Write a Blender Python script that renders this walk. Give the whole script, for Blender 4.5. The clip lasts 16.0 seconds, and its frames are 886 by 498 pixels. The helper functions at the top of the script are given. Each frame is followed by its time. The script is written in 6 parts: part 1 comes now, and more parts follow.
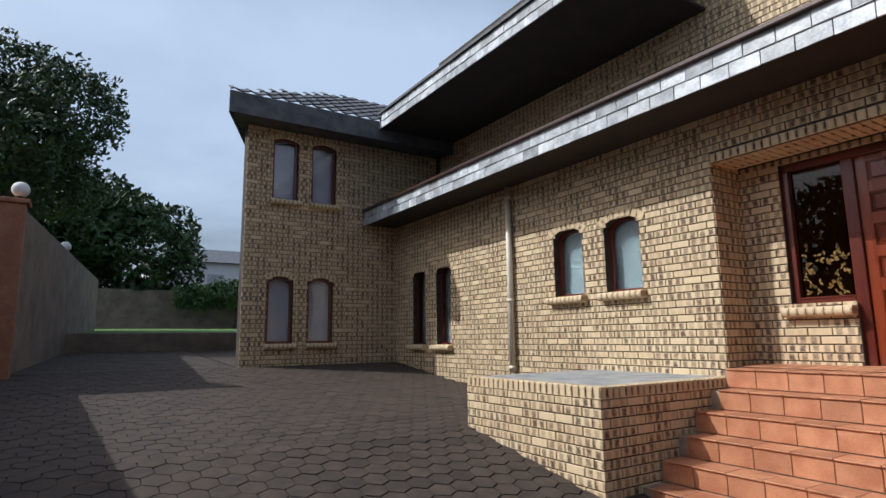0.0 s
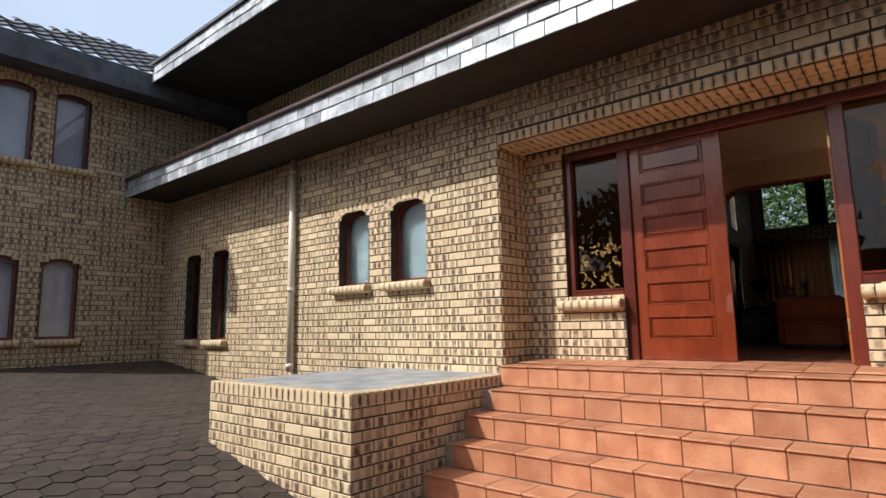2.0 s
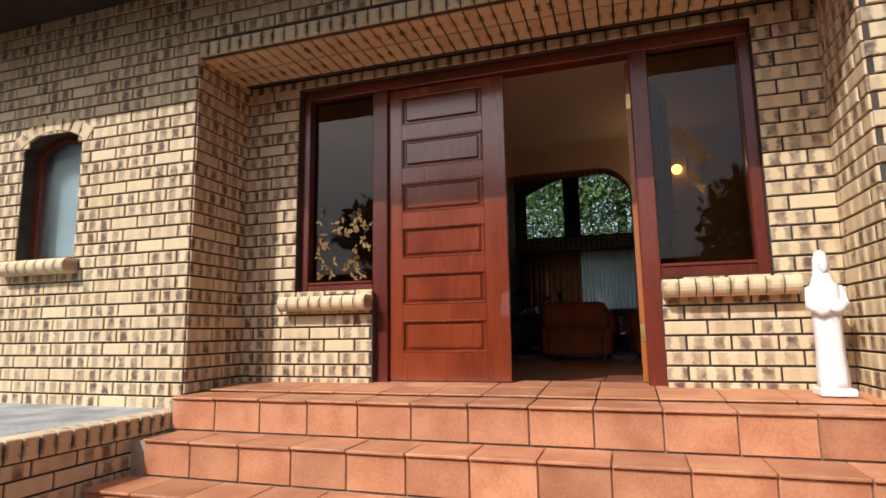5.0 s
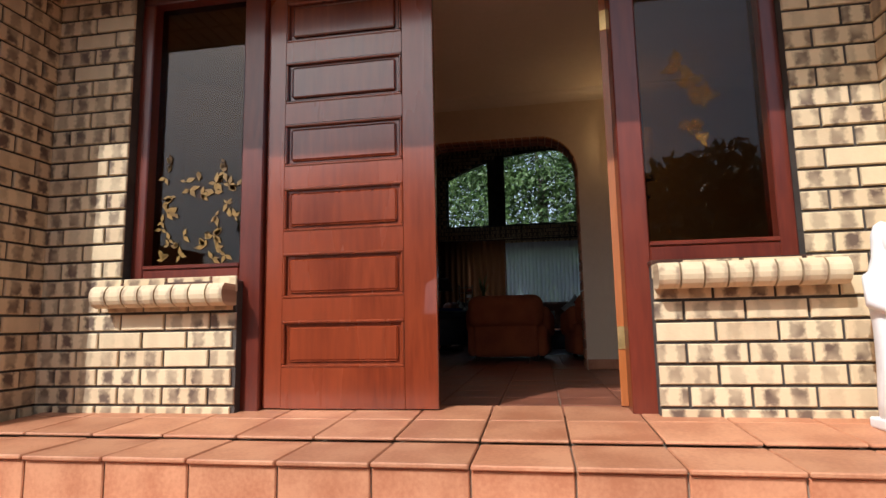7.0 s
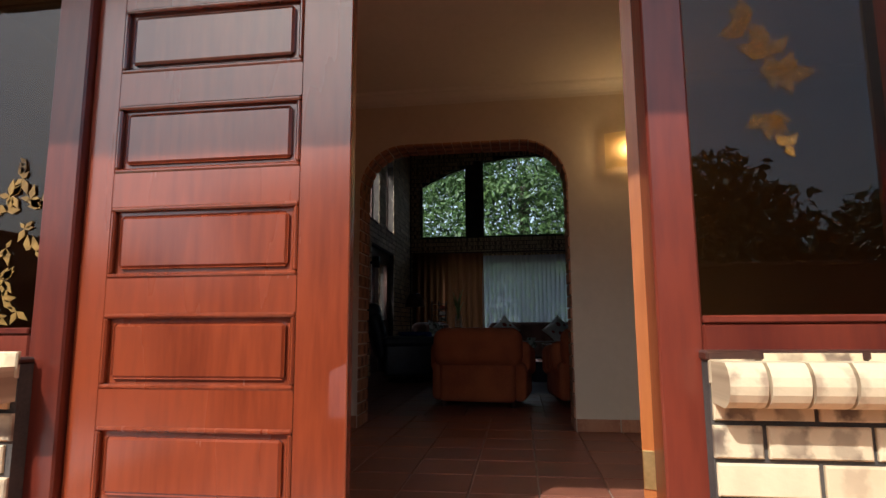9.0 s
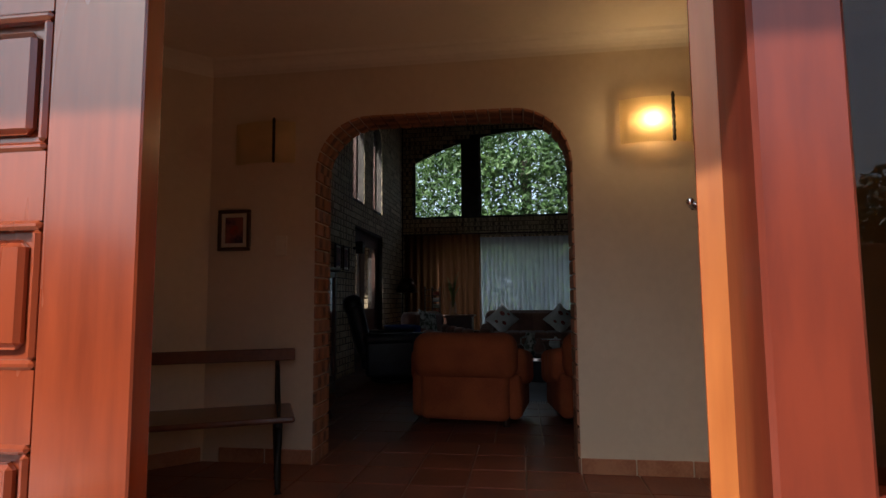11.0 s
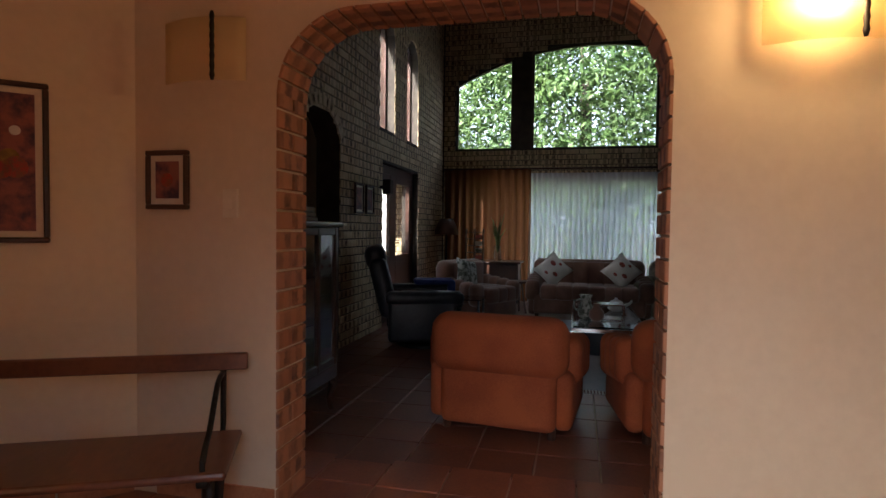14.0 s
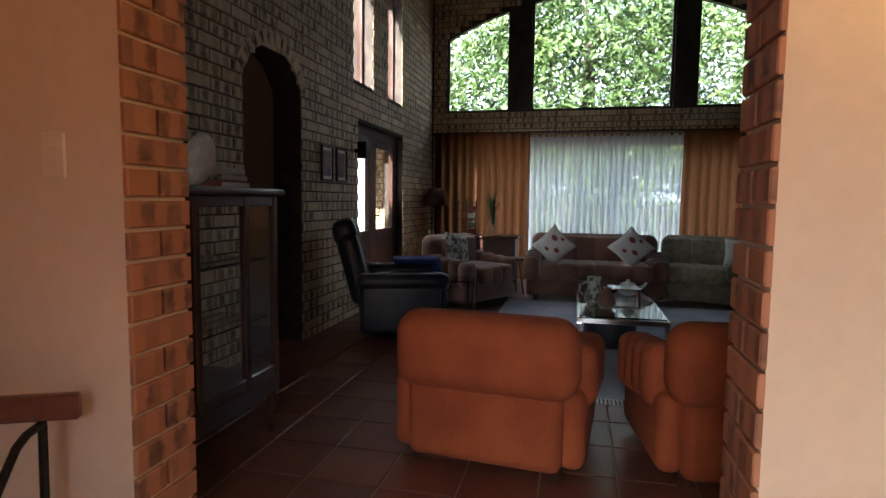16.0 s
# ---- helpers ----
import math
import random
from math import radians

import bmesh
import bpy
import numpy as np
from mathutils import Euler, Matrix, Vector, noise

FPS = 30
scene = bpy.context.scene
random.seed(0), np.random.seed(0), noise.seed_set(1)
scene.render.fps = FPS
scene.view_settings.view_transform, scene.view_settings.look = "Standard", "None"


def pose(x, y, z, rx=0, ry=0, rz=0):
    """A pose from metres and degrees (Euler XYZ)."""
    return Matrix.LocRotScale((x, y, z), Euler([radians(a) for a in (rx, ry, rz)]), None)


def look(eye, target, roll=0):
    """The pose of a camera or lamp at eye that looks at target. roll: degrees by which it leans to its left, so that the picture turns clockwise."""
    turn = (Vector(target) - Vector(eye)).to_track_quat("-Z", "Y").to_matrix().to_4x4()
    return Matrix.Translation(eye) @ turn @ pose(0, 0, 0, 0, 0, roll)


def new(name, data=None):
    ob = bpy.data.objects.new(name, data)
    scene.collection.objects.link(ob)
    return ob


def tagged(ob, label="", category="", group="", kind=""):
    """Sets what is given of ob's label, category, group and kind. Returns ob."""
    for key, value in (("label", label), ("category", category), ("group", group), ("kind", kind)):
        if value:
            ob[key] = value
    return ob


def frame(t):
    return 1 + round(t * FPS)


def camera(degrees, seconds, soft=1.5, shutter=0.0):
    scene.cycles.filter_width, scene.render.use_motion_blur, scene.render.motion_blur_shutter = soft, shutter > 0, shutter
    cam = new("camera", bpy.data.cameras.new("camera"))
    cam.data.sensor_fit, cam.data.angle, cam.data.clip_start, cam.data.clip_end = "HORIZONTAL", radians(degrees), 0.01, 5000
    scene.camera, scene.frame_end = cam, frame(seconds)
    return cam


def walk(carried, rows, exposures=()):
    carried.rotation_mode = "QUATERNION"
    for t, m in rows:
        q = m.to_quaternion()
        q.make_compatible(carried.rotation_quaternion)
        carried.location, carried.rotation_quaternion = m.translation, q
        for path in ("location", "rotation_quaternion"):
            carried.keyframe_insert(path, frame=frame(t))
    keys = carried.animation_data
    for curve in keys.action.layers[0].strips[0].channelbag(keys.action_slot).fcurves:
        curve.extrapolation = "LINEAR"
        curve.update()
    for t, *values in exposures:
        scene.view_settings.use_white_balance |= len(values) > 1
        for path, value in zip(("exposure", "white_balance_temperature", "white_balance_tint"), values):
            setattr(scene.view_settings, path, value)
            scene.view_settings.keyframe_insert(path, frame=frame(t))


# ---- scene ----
cam = camera(76.0, 16.0)
# seconds, x, y, z, yaw, pitch, roll
ROWS = [
    (0, -0.086, 0.039, 1.749, -32.548, 8.942, 0.708),
    (0.5, 0.177, 0.112, 1.753, -37.222, 8.616, 0.750),
    (1, 0.453, 0.189, 1.760, -41.740, 8.392, 0.795),
    (1.5, 0.734, 0.265, 1.769, -45.604, 8.117, 0.866),
    (2, 1.013, 0.348, 1.781, -49.773, 7.798, 0.960),
    (2.5, 1.293, 0.416, 1.792, -54.304, 7.574, 1.094),
    (3, 1.597, 0.493, 1.795, -59.048, 7.468, 1.140),
    (3.5, 1.885, 0.586, 1.797, -63.086, 7.574, 1.122),
    (4, 2.196, 0.717, 1.790, -66.678, 7.852, 0.982),
    (4.5, 2.480, 0.817, 1.772, -70.026, 8.030, 0.876),
    (5, 2.802, 0.899, 1.764, -72.072, 8.322, 0.818),
    (7.5, 4.173, 1.184, 1.874, -81.312, 7.476, 0.942),
    (8, 4.448, 1.186, 1.950, -81.574, 7.648, 0.667),
    (8.5, 4.690, 1.170, 2.017, -81.881, 7.458, 0.420),
    (9, 4.904, 1.147, 2.125, -82.333, 7.815, 0.321),
    (9.5, 5.113, 1.142, 2.213, -82.514, 7.740, 0.558),
    (12, 6.102, 1.046, 2.442, -79.985, 2.407, 0.253),
    (12.5, 6.289, 1.049, 2.491, -78.208, 1.344, 0.122),
    (13, 6.454, 1.037, 2.566, -77.199, 0.163, -0.000),
    (13.5, 6.654, 1.061, 2.603, -76.779, -1.455, -0.360),
    (14, 6.873, 1.102, 2.621, -76.718, -2.078, -0.722),
    (14.5, 7.094, 1.137, 2.609, -76.833, -2.803, -0.852),
    (15, 7.342, 1.156, 2.612, -76.946, -3.939, -0.725),
    (15.5, 7.563, 1.167, 2.613, -76.898, -4.407, -0.664),
    (16, 7.774, 1.174, 2.608, -76.889, -4.919, -0.661),
]
walk(cam, [(t, pose(x, y, z, 90 + pitch, roll, yaw)) for t, x, y, z, yaw, pitch, roll in ROWS],
     exposures=((0.0, -0.55, 5800, 8), (1.5, -0.32, 6000, 9), (5.0, -0.28, 6100, 10), (8.0, -0.05, 5800, 9), (9.5, 0.15, 5800, 7), (12.0, 1.0, 6100, 8), (12.5, 1.5, 6200, 9), (13.5, 1.95, 6200, 9), (15.0, 2.35, 6200, 9), (16.0, 2.7, 6300, 10)))

# ---- world, sun ----
AZ, EL = radians(27), radians(43)
SUN_DIR = Vector((-math.cos(AZ) * math.cos(EL), math.sin(AZ) * math.cos(EL), math.sin(EL)))
world = bpy.data.worlds.new("world")
scene.world = world
world.use_nodes = True
wn = world.node_tree
sky = wn.nodes.new("ShaderNodeTexSky")
sky.sky_type, sky.sun_disc = "NISHITA", False
sky.sun_elevation, sky.sun_rotation = EL, math.atan2(SUN_DIR.x, SUN_DIR.y)
sky.air_density, sky.dust_density = 1.0, 5.0
# a thin broken layer of fair-weather cloud, crowded towards the horizon by its perspective
tcw = wn.nodes.new("ShaderNodeTexCoord")
sepw = wn.nodes.new("ShaderNodeSeparateXYZ")
wn.links.new(tcw.outputs["Generated"], sepw.inputs[0])
upw = wn.nodes.new("ShaderNodeMath")
upw.operation = "MAXIMUM"
upw.inputs[1].default_value = 0.0
wn.links.new(sepw.outputs[2], upw.inputs[0])
liftw = wn.nodes.new("ShaderNodeMath")
liftw.operation = "ADD"
liftw.inputs[1].default_value = 0.12
wn.links.new(upw.outputs[0], liftw.inputs[0])
flatw = wn.nodes.new("ShaderNodeVectorMath")
flatw.operation = "DIVIDE"
wn.links.new(tcw.outputs["Generated"], flatw.inputs[0])
wn.links.new(liftw.outputs[0], flatw.inputs[1])
cloudw = wn.nodes.new("ShaderNodeTexNoise")
cloudw.inputs["Scale"].default_value, cloudw.inputs["Detail"].default_value = 0.55, 7
wn.links.new(flatw.outputs[0], cloudw.inputs["Vector"])
coverw = wn.nodes.new("ShaderNodeMapRange")
coverw.inputs[1].default_value, coverw.inputs[2].default_value = 0.38, 0.68
coverw.inputs[3].default_value, coverw.inputs[4].default_value = 0.13, 0.76
wn.links.new(cloudw.outputs[0], coverw.inputs[0])
mixw = wn.nodes.new("ShaderNodeMix")
mixw.data_type = "RGBA"
mixw.inputs[7].default_value = (6.6, 7.5, 8.8, 1)
wn.links.new(coverw.outputs[0], mixw.inputs[0])
wn.links.new(sky.outputs[0], mixw.inputs[6])
wn.links.new(mixw.outputs[2], wn.nodes["Background"].inputs[0])
wn.nodes["Background"].inputs[1].default_value = 0.15
sun = new("sun", bpy.data.lights.new("sun", "SUN"))
sun.data.energy, sun.data.angle, sun.data.color = 5.0, radians(0.5), (1.0, 0.95, 0.88)
sun.matrix_world = look(SUN_DIR * 30, (0, 0, 0))
# the sky's light that falls in through the open half of the entrance
daylight = new("doorway_daylight", bpy.data.lights.new("doorway_daylight", "AREA"))
daylight.data.shape, daylight.data.size, daylight.data.size_y = "RECTANGLE", 0.74, 1.6
daylight.data.energy, daylight.data.color, daylight.data.spread = 1.4, (0.90, 0.94, 1.0), radians(100)
daylight.matrix_world = look((6.66, 1.22, 2.55), (9.06, 0.45, 1.0))


# ---- materials ----
def node_mat(name):
    m = bpy.data.materials.new(name)
    m.use_nodes = True
    return m, m.node_tree.nodes, m.node_tree.links, m.node_tree.nodes["Principled BSDF"]


def surface(name, a, b, rough=0.6, scale=8.0, fine=90.0, bump=0.2, metal=0.0, stretch=(1, 1, 1), vary=0.0, coat=0.0, spread=0.15, sheen=0.0):
    """Two colours mixed by a coarse and a fine noise, with relief, and a tint for each object."""
    m, n, l, p = node_mat(name)
    tc = n.new("ShaderNodeTexCoord")
    mp = n.new("ShaderNodeMapping")
    mp.inputs["Scale"].default_value = stretch
    l.new(tc.outputs["Object"], mp.inputs[0])
    oi = n.new("ShaderNodeObjectInfo")
    ad = n.new("ShaderNodeVectorMath")
    ad.operation = "MULTIPLY_ADD"
    l.new(oi.outputs["Random"], ad.inputs[0])
    ad.inputs[1].default_value = (37, 53, 71)
    l.new(mp.outputs[0], ad.inputs[2])
    n1, n2 = n.new("ShaderNodeTexNoise"), n.new("ShaderNodeTexNoise")
    for k, s in ((n1, scale), (n2, fine)):
        k.inputs["Scale"].default_value = s
        k.inputs["Detail"].default_value = 5
        l.new(ad.outputs[0], k.inputs["Vector"])
    mix = n.new("ShaderNodeMath")
    mix.operation = "MULTIPLY_ADD"
    l.new(n2.outputs[0], mix.inputs[0])
    mix.inputs[1].default_value = 0.45
    l.new(n1.outputs[0], mix.inputs[2])
    rp = n.new("ShaderNodeMapRange")
    rp.inputs[1].default_value, rp.inputs[2].default_value = 0.72 - spread, 0.72 + spread
    l.new(mix.outputs[0], rp.inputs[0])
    cm = n.new("ShaderNodeMix")
    cm.data_type = "RGBA"
    cm.inputs[6].default_value, cm.inputs[7].default_value = (*a, 1), (*b, 1)
    l.new(rp.outputs[0], cm.inputs[0])
    out = cm.outputs[2]
    if vary:
        hs = n.new("ShaderNodeHueSaturation")
        mr = n.new("ShaderNodeMapRange")
        mr.inputs[3].default_value, mr.inputs[4].default_value = 1 - vary, 1 + vary
        l.new(oi.outputs["Random"], mr.inputs[0])
        l.new(mr.outputs[0], hs.inputs["Value"])
        l.new(out, hs.inputs["Color"])
        out = hs.outputs[0]
    l.new(out, p.inputs["Base Color"])
    rr = n.new("ShaderNodeMapRange")
    rr.inputs[3].default_value, rr.inputs[4].default_value = max(rough - 0.08, 0.02), min(rough + 0.1, 1)
    l.new(n1.outputs[0], rr.inputs[0])
    l.new(rr.outputs[0], p.inputs["Roughness"])
    p.inputs["Metallic"].default_value = metal
    p.inputs["Coat Weight"].default_value = coat
    p.inputs["Coat Roughness"].default_value = 0.15
    p.inputs["Sheen Weight"].default_value = sheen
    bp = n.new("ShaderNodeBump")
    bp.inputs["Strength"].default_value, bp.inputs["Distance"].default_value = bump, 0.01
    l.new(mix.outputs[0], bp.inputs["Height"])
    l.new(bp.outputs[0], p.inputs["Normal"])
    return m


def brick_mat(name, light, mid, dark):
    """Cream face brick with two burnt blotches; UV holds metres from the brick's middle, rnd a number for each brick."""
    m, n, l, p = node_mat(name)
    uv = n.new("ShaderNodeUVMap")
    at = n.new("ShaderNodeAttribute")
    at.attribute_name = "rnd"
    oi = n.new("ShaderNodeObjectInfo")
    rnd = n.new("ShaderNodeMath")
    rnd.operation = "ADD"
    l.new(at.outputs["Fac"], rnd.inputs[0])
    l.new(oi.outputs["Random"], rnd.inputs[1])
    fr = n.new("ShaderNodeMath")
    fr.operation = "FRACT"
    l.new(rnd.outputs[0], fr.inputs[0])
    off = n.new("ShaderNodeVectorMath")
    off.operation = "MULTIPLY_ADD"
    l.new(fr.outputs[0], off.inputs[0])
    off.inputs[1].default_value = (91, 57, 33)
    l.new(uv.outputs[0], off.inputs[2])
    sp = n.new("ShaderNodeSeparateXYZ")
    l.new(uv.outputs[0], sp.inputs[0])

    def math_node(op, *args):
        k = n.new("ShaderNodeMath")
        k.operation = op
        for i, q in enumerate(args):
            if isinstance(q, (int, float)):
                k.inputs[i].default_value = q
            else:
                l.new(q, k.inputs[i])
        return k.outputs[0]

    dx = math_node("ABSOLUTE", math_node("SUBTRACT", math_node("ABSOLUTE", sp.outputs[0]), 0.052))
    dy = math_node("ABSOLUTE", sp.outputs[1])
    d = math_node("MAXIMUM", math_node("MULTIPLY", dx, 1.25), dy)
    nz = n.new("ShaderNodeTexNoise")
    nz.inputs["Scale"].default_value, nz.inputs["Detail"].default_value = 45, 4
    l.new(off.outputs[0], nz.inputs["Vector"])
    nb = n.new("ShaderNodeTexNoise")
    nb.inputs["Scale"].default_value, nb.inputs["Detail"].default_value = 9, 2
    l.new(off.outputs[0], nb.inputs["Vector"])
    edge = math_node("ADD", d, math_node("MULTIPLY", math_node("SUBTRACT", nz.outputs[0], 0.5), 0.05))
    blot = n.new("ShaderNodeMapRange")
    blot.inputs[1].default_value, blot.inputs[2].default_value = 0.044, 0.024
    l.new(edge, blot.inputs[0])
    strong = n.new("ShaderNodeMapRange")
    strong.inputs[1].default_value, strong.inputs[2].default_value = 0.0, 0.4
    strong.inputs[3].default_value, strong.inputs[4].default_value = 0.0, 0.95
    l.new(fr.outputs[0], strong.inputs[0])
    speck = n.new("ShaderNodeMapRange")
    speck.inputs[1].default_value, speck.inputs[2].default_value = 0.42, 0.62
    l.new(nb.outputs[0], speck.inputs[0])
    fac = math_node("MULTIPLY", math_node("MULTIPLY", blot.outputs[0], strong.outputs[0]), math_node("MULTIPLY_ADD", speck.outputs[0], 0.5, 0.5))
    c1 = n.new("ShaderNodeMix")
    c1.data_type = "RGBA"
    c1.inputs[6].default_value, c1.inputs[7].default_value = (*light, 1), (*mid, 1)
    l.new(math_node("MULTIPLY", nb.outputs[0], math_node("FRACT", math_node("MULTIPLY", fr.outputs[0], 7.3))), c1.inputs[0])
    c2 = n.new("ShaderNodeMix")
    c2.data_type = "RGBA"
    c2.inputs[7].default_value = (*dark, 1)
    l.new(c1.outputs[2], c2.inputs[6])
    l.new(fac, c2.inputs[0])
    l.new(c2.outputs[2], p.inputs["Base Color"])
    p.inputs["Roughness"].default_value = 0.72
    bp = n.new("ShaderNodeBump")
    bp.inputs["Strength"].default_value, bp.inputs["Distance"].default_value = 0.35, 0.004
    l.new(nz.outputs[0], bp.inputs["Height"])
    l.new(bp.outputs[0], p.inputs["Normal"])
    return m


def glass_mat(name, tint=(1, 1, 1), rough=0.0, bump=0.0):
    m, n, l, p = node_mat(name)
    p.inputs["Base Color"].default_value = (*tint, 1)
    p.inputs["Transmission Weight"].default_value = 1
    p.inputs["Roughness"].default_value = rough
    p.inputs["IOR"].default_value = 1.45
    if bump:
        v = n.new("ShaderNodeTexVoronoi")
        v.inputs["Scale"].default_value = 45
        tc = n.new("ShaderNodeTexCoord")
        l.new(tc.outputs["Object"], v.inputs["Vector"])
        bp = n.new("ShaderNodeBump")
        bp.inputs["Strength"].default_value = bump
        l.new(v.outputs[0], bp.inputs["Height"])
        l.new(bp.outputs[0], p.inputs["Normal"])
    return m


def glow_mat(name, color, strength):
    m, n, l, p = node_mat(name)
    p.inputs["Base Color"].default_value = (*color, 1)
    p.inputs["Emission Color"].default_value = (*color, 1)
    p.inputs["Emission Strength"].default_value = strength
    return m


def sheer_mat(name, color, through_part):
    """Thin cloth that lets daylight through."""
    m, n, l, p = node_mat(name)
    p.inputs["Base Color"].default_value = (*color, 1)
    p.inputs["Roughness"].default_value = 0.9
    tr = n.new("ShaderNodeBsdfTranslucent")
    tr.inputs[0].default_value = (*color, 1)
    tp = n.new("ShaderNodeBsdfTransparent")
    wv = n.new("ShaderNodeTexNoise")
    wv.inputs["Scale"].default_value = 30
    m1, m2 = n.new("ShaderNodeMixShader"), n.new("ShaderNodeMixShader")
    m1.inputs[0].default_value = 0.65
    m2.inputs[0].default_value = through_part
    l.new(p.outputs[0], m1.inputs[1])
    l.new(tr.outputs[0], m1.inputs[2])
    l.new(m1.outputs[0], m2.inputs[1])
    l.new(tp.outputs[0], m2.inputs[2])
    l.new(m2.outputs[0], n["Material Output"].inputs[0])
    return m


BRICK = brick_mat("face_brick", (0.70, 0.55, 0.34), (0.50, 0.34, 0.19), (0.10, 0.060, 0.042))
SMOOTHBRICK = brick_mat("sill_brick", (0.68, 0.54, 0.34), (0.58, 0.44, 0.26), (0.34, 0.23, 0.14))
MORTAR = surface("dark_mortar", (0.045, 0.036, 0.03), (0.08, 0.066, 0.054), 0.95, 6, 120, 0.4)
SLATE = surface("slate", (0.30, 0.32, 0.34), (0.56, 0.58, 0.60), 0.36, 6, 40, 0.35, vary=0.35)
ROOFTILE = surface("roof_tile", (0.05, 0.055, 0.065), (0.12, 0.12, 0.13), 0.6, 4, 60, 0.3, vary=0.3)
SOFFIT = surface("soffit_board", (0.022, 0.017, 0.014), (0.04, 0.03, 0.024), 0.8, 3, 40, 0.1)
TERRACOTTA = surface("terracotta_tile", (0.40, 0.155, 0.075), (0.54, 0.25, 0.13), 0.5, 5, 70, 0.12, vary=0.16)
GROUT = surface("grout", (0.28, 0.20, 0.14), (0.40, 0.30, 0.22), 0.95, 8, 90, 0.2)
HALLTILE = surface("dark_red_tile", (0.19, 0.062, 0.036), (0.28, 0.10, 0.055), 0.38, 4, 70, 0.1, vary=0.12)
PAVER = surface("concrete_paver", (0.036, 0.025, 0.018), (0.066, 0.047, 0.034), 0.85, 5, 60, 0.3, vary=0.18)
GROUND = surface("sandy_ground", (0.038, 0.028, 0.021), (0.07, 0.053, 0.04), 0.95, 2, 40, 0.4)
GRASS = surface("grass", (0.05, 0.11, 0.02), (0.12, 0.20, 0.04), 0.9, 3, 60, 0.5)
DOORWOOD = surface("mahogany_varnish", (0.135, 0.021, 0.006), (0.235, 0.041, 0.011), 0.25, 3, 40, 0.12, stretch=(1, 1, 0.12), coat=1.0)
FRAMEWOOD = surface("frame_wood", (0.085, 0.013, 0.007), (0.16, 0.026, 0.011), 0.32, 3, 40, 0.1, stretch=(1, 1, 0.15), coat=0.4)
EDGEWOOD = surface("raw_edge_wood", (0.26, 0.07, 0.014), (0.37, 0.115, 0.025), 0.3, 3, 50, 0.1, stretch=(1, 1, 0.1))
DARKWOOD = surface("dark_wood", (0.035, 0.014, 0.009), (0.075, 0.03, 0.018), 0.35, 3, 40, 0.1, stretch=(0.3, 1, 1), coat=0.3)
BENCHWOOD = surface("bench_wood", (0.09, 0.03, 0.018), (0.16, 0.06, 0.03), 0.32, 3, 40, 0.1, stretch=(1, 0.3, 1), coat=0.4)
IRON = surface("black_iron", (0.012, 0.011, 0.010), (0.03, 0.027, 0.025), 0.5, 10, 80, 0.2, metal=0.6)
CHROME = surface("chrome", (0.75, 0.75, 0.76), (0.85, 0.85, 0.86), 0.12, 10, 80, 0.02, metal=1.0)
BRASS = surface("brass", (0.55, 0.38, 0.15), (0.7, 0.5, 0.22), 0.35, 10, 80, 0.1, metal=1.0)
PLASTER = surface("cream_plaster", (0.68, 0.56, 0.41), (0.74, 0.62, 0.46), 0.75, 1.2, 25, 0.05)
CEILING = surface("white_ceiling", (0.74, 0.66, 0.54), (0.80, 0.72, 0.60), 0.85, 1.2, 25, 0.03)
CREAMPIPE = surface("cream_pipe", (0.62, 0.56, 0.46), (0.72, 0.66, 0.55), 0.45, 4, 30, 0.05)
STATUE = surface("white_plaster", (0.78, 0.78, 0.77), (0.85, 0.85, 0.84), 0.55, 12, 60, 0.08)
REDCLOTH = surface("russet_velour", (0.30, 0.066, 0.022), (0.42, 0.105, 0.034), 0.9, 4, 120, 0.2)
BROWNCLOTH = surface("brown_velour", (0.16, 0.075, 0.05), (0.26, 0.13, 0.09), 0.9, 4, 120, 0.2, sheen=0.4)
GREENCLOTH = surface("olive_tufted_cloth", (0.22, 0.19, 0.125), (0.36, 0.32, 0.23), 0.9, 12, 120, 0.25, sheen=0.3)
LEATHER = surface("black_leather", (0.018, 0.021, 0.03), (0.04, 0.044, 0.056), 0.4, 6, 90, 0.2)
BLUECLOTH = surface("blue_cloth", (0.02, 0.035, 0.16), (0.04, 0.07, 0.28), 0.85, 6, 120, 0.2)
CUSHION = surface("white_cushion", (0.62, 0.60, 0.56), (0.74, 0.72, 0.68), 0.9, 6, 100, 0.15)
PRINT = surface("red_print", (0.40, 0.06, 0.05), (0.22, 0.10, 0.07), 0.9, 30, 120, 0.1)
GREYPRINT = surface("grey_print_cushion", (0.12, 0.13, 0.10), (0.50, 0.50, 0.44), 0.9, 22, 60, 0.1, spread=0.06)
RUG = surface("pale_blue_rug", (0.40, 0.43, 0.50), (0.55, 0.57, 0.62), 0.95, 3, 150, 0.3)
PAPER = surface("picture_mount", (0.62, 0.54, 0.42), (0.70, 0.62, 0.50), 0.8, 4, 60, 0.02)
ART = surface("painted_picture", (0.05, 0.02, 0.05), (0.30, 0.10, 0.08), 0.5, 9, 30, 0.05, spread=0.12)
GOLD = surface("amber_leaf", (0.17, 0.09, 0.018), (0.30, 0.17, 0.035), 0.4, 20, 60, 0.1)
SWITCH = surface("cream_plastic", (0.70, 0.62, 0.48), (0.75, 0.67, 0.52), 0.4, 5, 40, 0.02)
BARK = surface("bark", (0.05, 0.037, 0.028), (0.10, 0.075, 0.055), 0.95, 6, 40, 0.8)
LEAF = surface("tree_leaf", (0.028, 0.072, 0.016), (0.10, 0.17, 0.045), 0.5, 0.9, 30, 0.1)
LEAFDARK = surface("dark_leaf", (0.02, 0.045, 0.012), (0.05, 0.09, 0.022), 0.5, 0.7, 30, 0.1)
